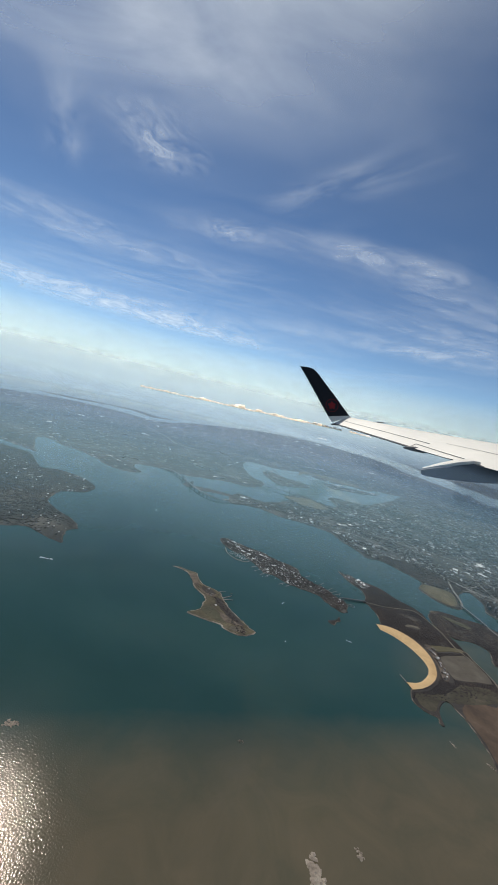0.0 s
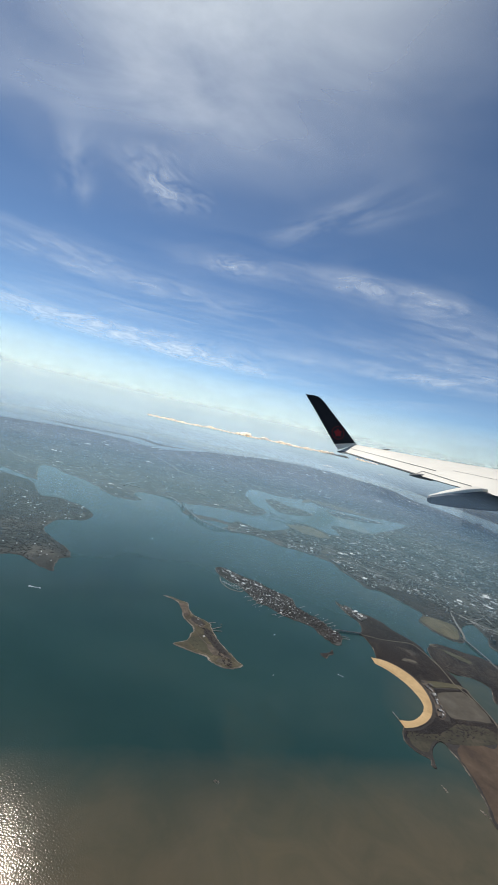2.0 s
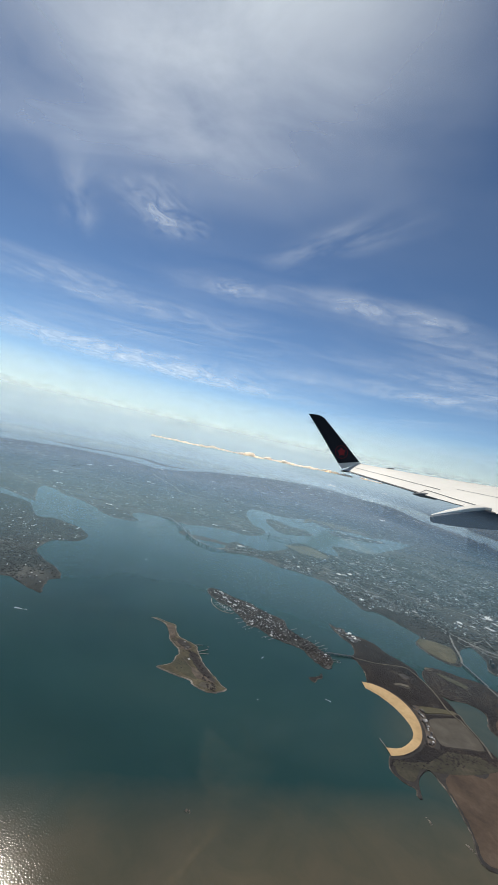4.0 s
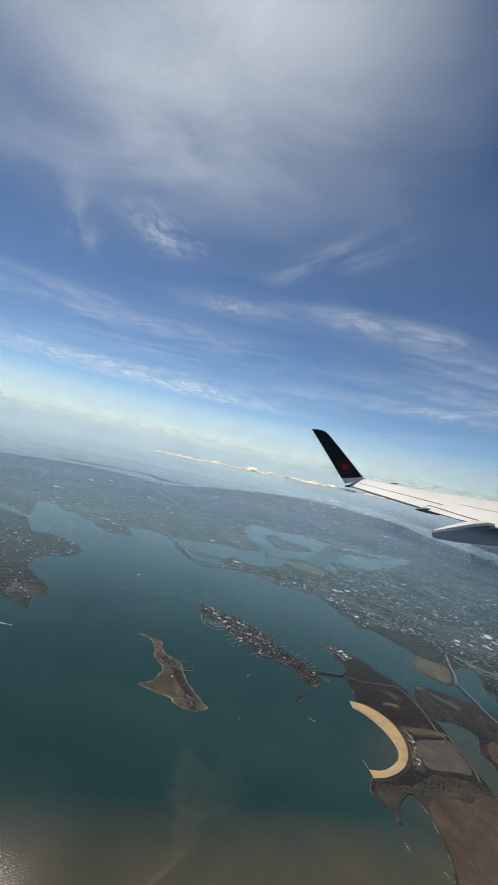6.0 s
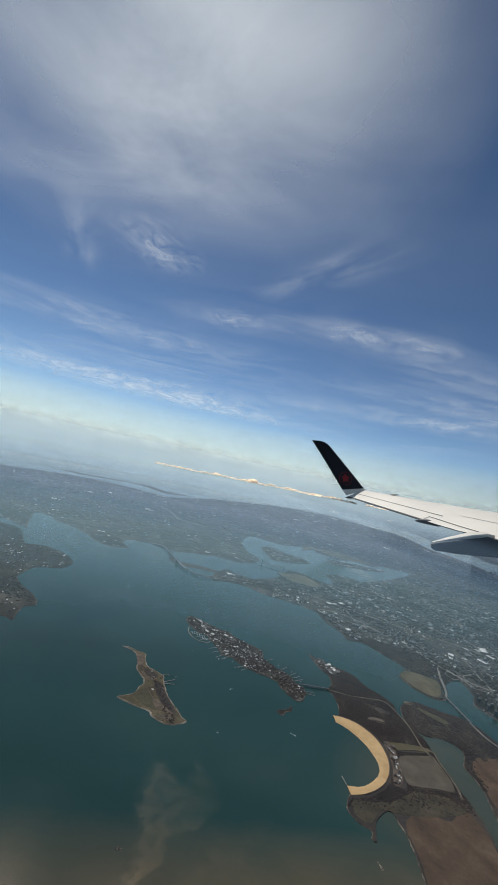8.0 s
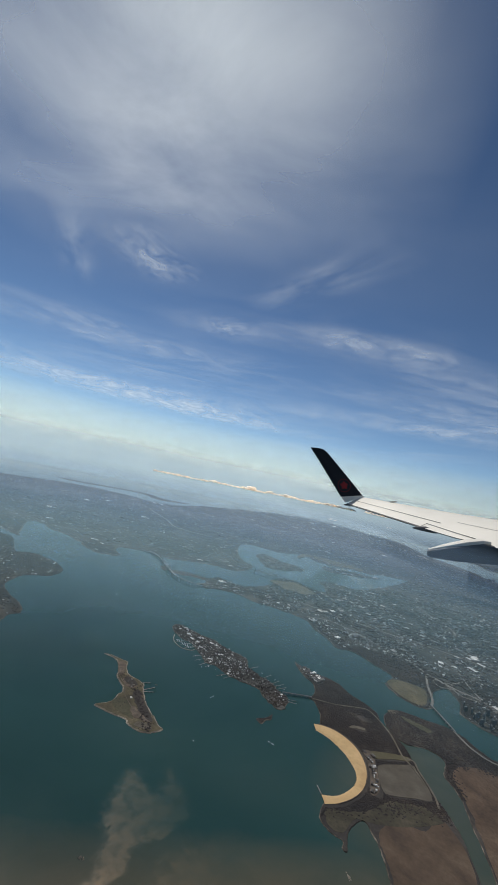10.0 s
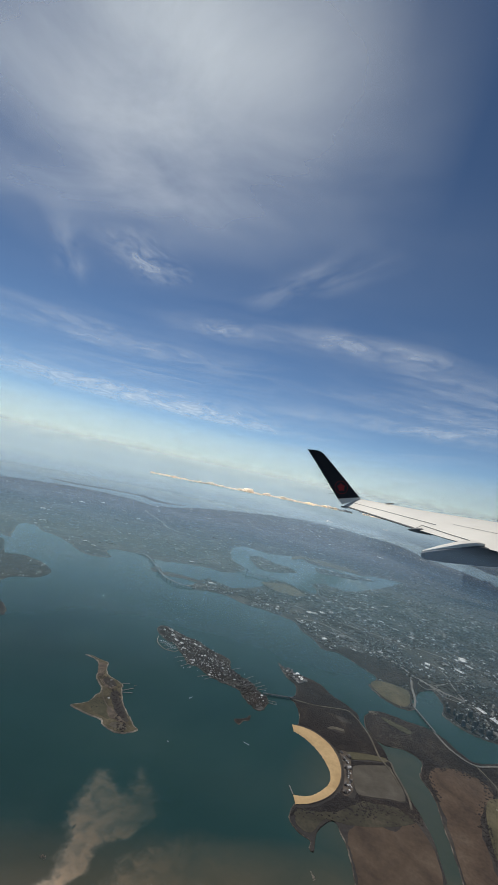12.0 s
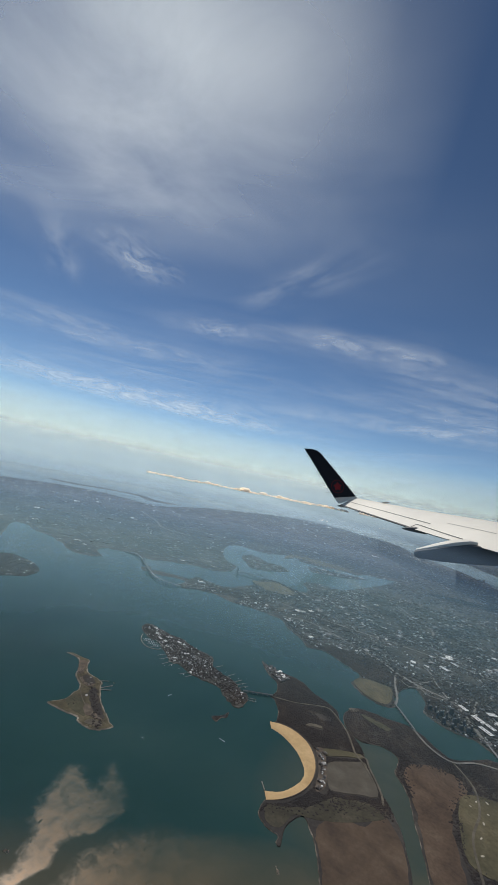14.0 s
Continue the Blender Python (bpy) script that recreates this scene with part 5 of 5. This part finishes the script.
WISP = cirrus_mat("thin_cirrus", 0.56, 0.28, 0.80, 0.022, 1.1, 0.58, 1.2)
BAND = cirrus_mat("banded_cirrus", 0.80, 0.24, 0.84, 0.010, 0.45, 0.54, 0.7, 6)
SHEET = cirrus_mat("streaked_cirrus", 0.14, 0.42, 0.74, 0.014, 1.6, 0.60, 0.8)
TUFT = cirrus_mat("tufted_cirrus", 0.7, 0.40, 0.78, 0.06, 1.5)
GLARE_VEIL = cirrus_mat("cirrus_glare_veil", 0.98, 0.10, 0.85, 0.012, 1.3, 0.50, 0.7, 6)
SOFT = cirrus_mat("soft_veil", 0.09, 0.15, 0.8, 0.012, 1.5, 0.52, 0.7, 6)
FAINT = cirrus_mat("faint_cirrus", 0.27, 0.36, 0.74, 0.02, 3.0)
cirrus([(-560, 420), (-390, 465), (-333, 500), (-270, 539), (-189, 560), (-60, 600)], 190, 214, WISP, "long thin white cirrus streak")
cirrus([(-880, 720), (-756, 890), (-646, 950), (-541, 1045), (-402, 1109), (-251, 1164), (-89, 1184), (160, 1240)], 780, 216, BAND, "broad soft band of cirrus")
cirrus([(-190, 450), (-56, 435), (-7, 437), (40, 434), (99, 443), (153, 476), (218, 495), (340, 510)], 115, 215, WISP, "long thin white cirrus streak")
cirrus([(-120, 900), (108, 859), (242, 876), (360, 852), (560, 790)], 260, 217, BAND, "soft band of cirrus")
cirrus([(0, 660), (194, 684), (309, 723), (520, 800)], 190, 218, WISP, "soft band of cirrus")
cirrus([(-434, 2300), (107, 1672), (400, 1257), (640, 950)], 520, 219, FAINT, "far thin band of cirrus")
cirrus([(-560, 700), (-400, 740), (-200, 800), (20, 760)], 260, 220, FAINT, "faint streaks of cirrus")
cirrus([(60, 540), (160, 560), (280, 590), (420, 620)], 120, 220.5, FAINT, "faint streaks of cirrus")
cirrus([(-700, 520), (-420, 560), (-150, 640), (140, 690), (480, 760)], 420, 224, SHEET, "thin streaked sheet of cirrus")
cirrus([(-260, 420), (-60, 445), (140, 500), (380, 560)], 240, 225, SHEET, "thin streaked sheet of cirrus")
cirrus([(-130, 250), (-123, 295), (-118, 345)], 80, 214.5, TUFT, "bright rippled tuft of cirrus")
cirrus([(-150, 215), (-177, 271), (-235, 375)], 46, 215.5, FAINT, "narrow upright streak of cirrus")
cirrus([(-55, 385), (-11, 326), (17, 300), (60, 240)], 60, 216.5, FAINT, "faint hooked wisp of cirrus")
cirrus([(-112, 456), (-80, 418), (-50, 424)], 55, 213, TUFT, "small bright tuft of cirrus")
cirrus([(-330, 330), (-150, 300), (0, 290), (160, 270)], 190, 222, SOFT, "soft thin veil of high cloud")
# cloud veil made denser round the sun, partly in place of its glare
cirrus([(-260, 215), (-150, 195), (-40, 186), (76, 178)], 260, 221, GLARE_VEIL, "wide milky veil of high cloud, thickened as glare round the sun")
cirrus([(-180, 120), (-50, 125), (44, 119)], 190, 223, GLARE_VEIL, "wide milky veil of high cloud, thickened as glare round the sun")


def puff_mat():
    k = Mat("white_cloud")
    k.n.remove(k.b)
    thin, top, both = (k.n.new("ShaderNode" + s) for s in ("BsdfTranslucent", "BsdfDiffuse", "AddShader"))
    c = k.ramp(k.noise(0.2, 4), [(0.3, (0.62, 0.58, 0.52)), (0.7, (0.76, 0.72, 0.66))])
    k.link(c, thin.inputs["Color"]), k.link(c, top.inputs["Color"])
    k.link(thin.outputs[0], both.inputs[0]), k.link(top.outputs[0], both.inputs[1])
    k.link(both.outputs[0], k.n["Material Output"].inputs["Surface"])
    return k.m


PUFF = puff_mat()


def cumulus(x0, y0, x1, y1, z, n, size):
    """A flat-based row of low cloud, many puffs in one mesh."""
    ob_rng = np.random.default_rng(int(abs(x0)) + n)
    bm = bmesh.new()
    for i in range(n):
        s = (i + ob_rng.random()) / n
        swell = 0.35 + 0.65 * abs(noise.noise((s * 6.0 + x0, 3.1, 0.0))) * 2.0
        r = size * (0.3 + 0.45 * ob_rng.random() ** 2) * swell
        at = (x0 + (x1 - x0) * s, y0 + (y1 - y0) * s + ob_rng.normal(0, 0.8 * size), z + size * swell * ob_rng.random() ** 1.5)
        g = bmesh.ops.create_icosphere(bm, subdivisions=2, radius=1.0, matrix=Matrix.Translation(at) @ Matrix.Diagonal((r * 2.2, r * 1.3, r * 0.8, 1)))
        for v in g["verts"]:
            v.co.z += 0.5 * r * noise.noise(v.co / (0.6 * r))
            v.co.z = max(v.co.z, z)
    for f in bm.faces:
        f.smooth = True
    return tagged(part("low_cloud", bm, PUFF), "flat-based row of low white cloud near the horizon", "cloud", kind="stuff")


cumulus(-230, 672, -141, 699, 37.0, 200, 3.4)
cumulus(-141, 699, -46, 715, 38.0, 200, 4.0)
cumulus(-46, 715, 43, 718, 39.2, 190, 4.0)
cumulus(43, 718, 104, 713, 40.3, 110, 3.2)
cumulus(127, 773, 162, 767, 39.5, 40, 3.4)
cumulus(183, 763, 222, 754, 40.9, 30, 3.0)
cumulus(58, 600, 70, 606, 26, 10, 1.5)
cumulus(152, 690, 160, 694, 27, 8, 1.2)

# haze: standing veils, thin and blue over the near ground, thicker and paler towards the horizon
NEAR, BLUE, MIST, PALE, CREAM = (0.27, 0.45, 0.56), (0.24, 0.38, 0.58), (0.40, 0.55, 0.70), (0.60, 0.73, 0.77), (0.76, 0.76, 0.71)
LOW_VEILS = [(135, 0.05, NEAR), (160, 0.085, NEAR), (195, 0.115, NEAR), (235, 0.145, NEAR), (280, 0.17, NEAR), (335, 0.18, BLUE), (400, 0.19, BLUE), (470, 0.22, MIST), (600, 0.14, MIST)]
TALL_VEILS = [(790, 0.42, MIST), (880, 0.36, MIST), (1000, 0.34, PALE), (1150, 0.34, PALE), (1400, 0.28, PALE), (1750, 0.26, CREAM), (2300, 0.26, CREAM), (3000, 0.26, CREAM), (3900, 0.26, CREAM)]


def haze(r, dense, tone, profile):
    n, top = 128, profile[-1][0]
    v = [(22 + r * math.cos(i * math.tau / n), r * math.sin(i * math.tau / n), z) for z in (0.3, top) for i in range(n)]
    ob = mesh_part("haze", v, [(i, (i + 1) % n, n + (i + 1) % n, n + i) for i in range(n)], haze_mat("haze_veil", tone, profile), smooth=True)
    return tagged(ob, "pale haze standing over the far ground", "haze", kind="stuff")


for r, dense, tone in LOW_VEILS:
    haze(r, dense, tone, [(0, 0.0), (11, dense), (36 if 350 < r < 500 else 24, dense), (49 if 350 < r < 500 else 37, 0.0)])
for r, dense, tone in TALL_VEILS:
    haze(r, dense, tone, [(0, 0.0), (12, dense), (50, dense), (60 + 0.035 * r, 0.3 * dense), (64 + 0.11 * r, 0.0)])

# ---------------------------------------------------------------- the aircraft's wing
# Built in metres in its own axes (x forward, y up, z towards the fuselage), at the scale of the far view.
wing = new("aircraft_wing")
wing.matrix_basis = look((25.46, 0.19, 64.56), (9.35, 98.73, 70.00), 12.09) @ pose(166.0, -90.0, -702.0) @ Matrix.Diagonal((65, 65, 65, 1))
tagged(wing, "white aircraft wing with a black upturned winglet", "wing")
REAR = [(-0.03, 0.0, 0.0), (0.48, 0.02, 3.3), (0.68, 0.02, 4.24), (0.87, 0.05, 5.14), (1.08, 0.05, 6.05)]
FRONT = [(0.45, 0.15, -0.17), (1.10, 0.165, 2.0), (1.40, 0.185, 3.0), (1.66, 0.20, 3.8), (1.98, 0.21, 4.85)]


def wing_point(s, c, up=0.0):
    """s along the span from the tip, c from the rear edge to the front edge, up along y."""
    k = np.array(s * (len(REAR) - 1))
    a = Vector([np.interp(k, range(5), [p[i] for p in REAR]) for i in range(3)])
    b = Vector([np.interp(k, range(5), [p[i] for p in FRONT]) for i in range(3)])
    return a.lerp(b, c) + Vector((0, up, 0))


prof = [(0.0, 0.0), (0.15, 0.012), (0.35, 0.03), (0.55, 0.04), (0.75, 0.042), (0.9, 0.03), (0.97, 0.015), (1.0, 0.0), (0.96, -0.02), (0.8, -0.03), (0.5, -0.03), (0.25, -0.012)]
stations = [i / 24 for i in range(25)]


def skin(name, rows, mat, label):
    v = [wing_point(s, c, u * (0.5 + 0.9 * s)) for s in stations for c, u in rows]
    k = len(rows)
    return mesh_part(name, v, [(i * k + j, i * k + j + 1, (i + 1) * k + j + 1, (i + 1) * k + j) for i in range(24) for j in range(k - 1)], mat, wing, label, True)


skin("upper_skin", prof[:8], WINGWHITE, "white painted upper skin")
skin("lower_skin", prof[7:] + prof[:1], WINGGREY, "lower skin in the same darkened grey")
mesh_part("rear_edge", [wing_point(s, 0.0, u) for s in stations for u in (-0.012, 0.001)], [(2 * i, 2 * i + 2, 2 * i + 3, 2 * i + 1) for i in range(24)], WINGSEAM, wing, "thin dark rear edge")


def strip(name, ends, width, mat, label):
    """A narrow seam lying just proud of the upper skin. ends: (s, c) points."""
    line = []
    for (s0, c0), (s1, c1) in zip(ends[:-1], ends[1:]):
        for i in range(9):
            line.append((s0 + (s1 - s0) * i / 8, c0 + (c1 - c0) * i / 8))
    v = []
    for s, c in line:
        up = float(np.interp(c, [p[0] for p in prof[:8]], [p[1] for p in prof[:8]])) * (0.5 + 0.9 * s) + 0.004
        v += [wing_point(s, c - width, up), wing_point(s, c + width, up)]
    return mesh_part(name, v, [(2 * i, 2 * i + 1, 2 * i + 3, 2 * i + 2) for i in range(len(line) - 1)], mat, wing, label)


strip("panel_seam", [(0.02, 0.42), (0.40, 0.34)], 0.012, WINGSEAM, "dark gap along the aileron hinge")
strip("panel_seam", [(0.27, 0.02), (0.31, 0.2), (0.62, 0.10)], 0.012, WINGSEAM, "dark gap along the flap")
strip("panel_seam", [(0.0, 0.03), (0.26, 0.02)], 0.022, WINGSEAM, "dark rear edge of the aileron")
strip("panel_seam", [(0.5, 0.5), (1.0, 0.42)], 0.004, WINGSEAM, "faint skin joint")

# winglet: a raked blade with a rounded top corner
blade = [(-0.05, 0.03), (0.45, 0.165), (0.14, 0.58), (-0.14, 0.96), (-0.34, 1.23), (-0.42, 1.33), (-0.50, 1.39), (-0.62, 1.43), (-0.84, 1.45), (-0.60, 1.02), (-0.35, 0.55)]


def blade_z(y):
    return -0.06 - 0.42 * y


def slab(name, outline, thick, mat, label, lift=0.0):
    n = len(outline)
    v = [(x, y, blade_z(y) + lift + t) for t in (-thick, thick) for x, y in outline]
    faces = [tuple(range(n - 1, -1, -1)), tuple(range(n, 2 * n))] + [(i, (i + 1) % n, n + (i + 1) % n, n + i) for i in range(n)]
    bm = bmesh.new()
    bv = [bm.verts.new(p) for p in v]
    for f in faces:
        bm.faces.new([bv[i] for i in f])
    bmesh.ops.recalc_face_normals(bm, faces=bm.faces)
    return part(name, bm, mat, wing, label)


slab("winglet", [(-0.145, 0.17), (0.41, 0.2)] + blade[2:], 0.022, WINGBLACK, "glossy black winglet")
slab("winglet_root", [(-0.05, 0.03), (0.46, 0.16), (0.41, 0.195), (-0.142, 0.165)], 0.03, WINGWHITE, "pale fillet at the winglet's foot")
cx, cy = -0.035, 0.45
ring = [(cx + r * math.cos(a), cy + r * math.sin(a)) for r in (0.166, 0.155) for a in np.arange(32) * math.tau / 32]
mesh_part("emblem_ring", [(x, y, blade_z(y) + 0.027) for x, y in ring], [(i, (i + 1) % 32, 32 + (i + 1) % 32, 32 + i) for i in range(32)], LOGORED, wing, "thin dull red ring")
spots = [(cx + (0.118 if i % 2 == 0 else 0.07) * math.sin(i * math.pi / 5), cy + (0.118 if i % 2 == 0 else 0.07) * math.cos(i * math.pi / 5)) for i in range(10)]
mesh_part("emblem", [(x, y, blade_z(y) + 0.028) for x, y in spots], [tuple(range(9, -1, -1))], LOGORED, wing, "plain red emblem")
for i in range(5):
    s = 0.1 + 0.18 * i
    x, y = -0.145 + (-0.84 + 0.145) * s, 0.17 + 1.28 * s
    bm = bmesh.new()
    box(bm, x - 0.07, y - 0.005, blade_z(y), 0.15, 0.006, 0.006)
    part("static_wick", bm, WINGSEAM, wing)
for s in (0.03, 0.09, 0.16):
    q = wing_point(s, 0.0)
    bm = bmesh.new()
    box(bm, q.x - 0.05, q.y - 0.015, q.z, 0.12, 0.006, 0.006)
    part("static_wick", bm, WINGSEAM, wing)
bm = bmesh.new()
bmesh.ops.create_uvsphere(bm, u_segments=12, v_segments=8, radius=1, matrix=pose(0.04, -0.02, 0.0) @ Matrix.Diagonal((0.14, 0.03, 0.05, 1)))
part("tip_light", bm, WINGGREY, wing, "small grey tip fairing")
q = wing_point(0.14, 1.0)
bm = bmesh.new()
bmesh.ops.create_uvsphere(bm, u_segments=12, v_segments=8, radius=1, matrix=pose(q.x + 0.0, q.y + 0.02, q.z) @ Matrix.Diagonal((0.09, 0.018, 0.04, 1)))
part("stall_strip", bm, WINGGREY, wing, "small grey fairing on the front edge")


def canoe(name, x0, x1, z, rows, mat, label):
    """A flap-track fairing: oval sections. rows: (share of the length, top, bottom, half width)."""
    n, v = 20, []
    for s, top, low, half in rows:
        for j in range(n):
            a = j * math.tau / n
            cs, sn = math.cos(a), math.sin(a)
            v.append((x0 + (x1 - x0) * s, (top + low) / 2 + (top - low) / 2 * math.copysign(abs(sn) ** 0.3, sn), z + half * math.copysign(abs(cs) ** 0.3, cs)))
    m = len(rows)
    faces = [(i * n + j, i * n + (j + 1) % n, (i + 1) * n + (j + 1) % n, (i + 1) * n + j) for i in range(m - 1) for j in range(n)] + [tuple(range(n - 1, -1, -1)), tuple(range((m - 1) * n, m * n))]
    return mesh_part(name, v, faces, mat, wing, label)


# fairing sides coloured dark as in shade, sunlit top as a white cap
canoe("flap_fairing", -0.03, 2.1, 4.95, [(0, -0.02, -0.08, 0.02), (0.015, 0.0, -0.10, 0.05), (0.15, 0.045, -0.145, 0.08), (0.35, 0.085, -0.185, 0.10), (0.45, 0.04, -0.20, 0.10), (0.7, 0.03, -0.215, 0.10), (1.0, 0.02, -0.20, 0.08)], WINGGREY, "canoe-shaped flap fairing, darkened as in shade")
canoe("fairing_cap", 0.0, 0.85, 4.92, [(0, 0.005, -0.015, 0.02), (0.3, 0.065, 0.03, 0.06), (0.6, 0.115, 0.06, 0.08), (0.85, 0.13, 0.08, 0.08), (1, 0.10, 0.06, 0.03)], WINGWHITE, "white upper lip of the flap fairing")
canoe("small_fairing", 0.34, 0.95, 3.45, [(0, 0.035, 0.015, 0.01), (0.2, 0.045, -0.02, 0.05), (0.6, 0.035, -0.07, 0.06), (1, 0.0, -0.06, 0.03)], WINGGREY, "small flap fairing, darkened as in shade")
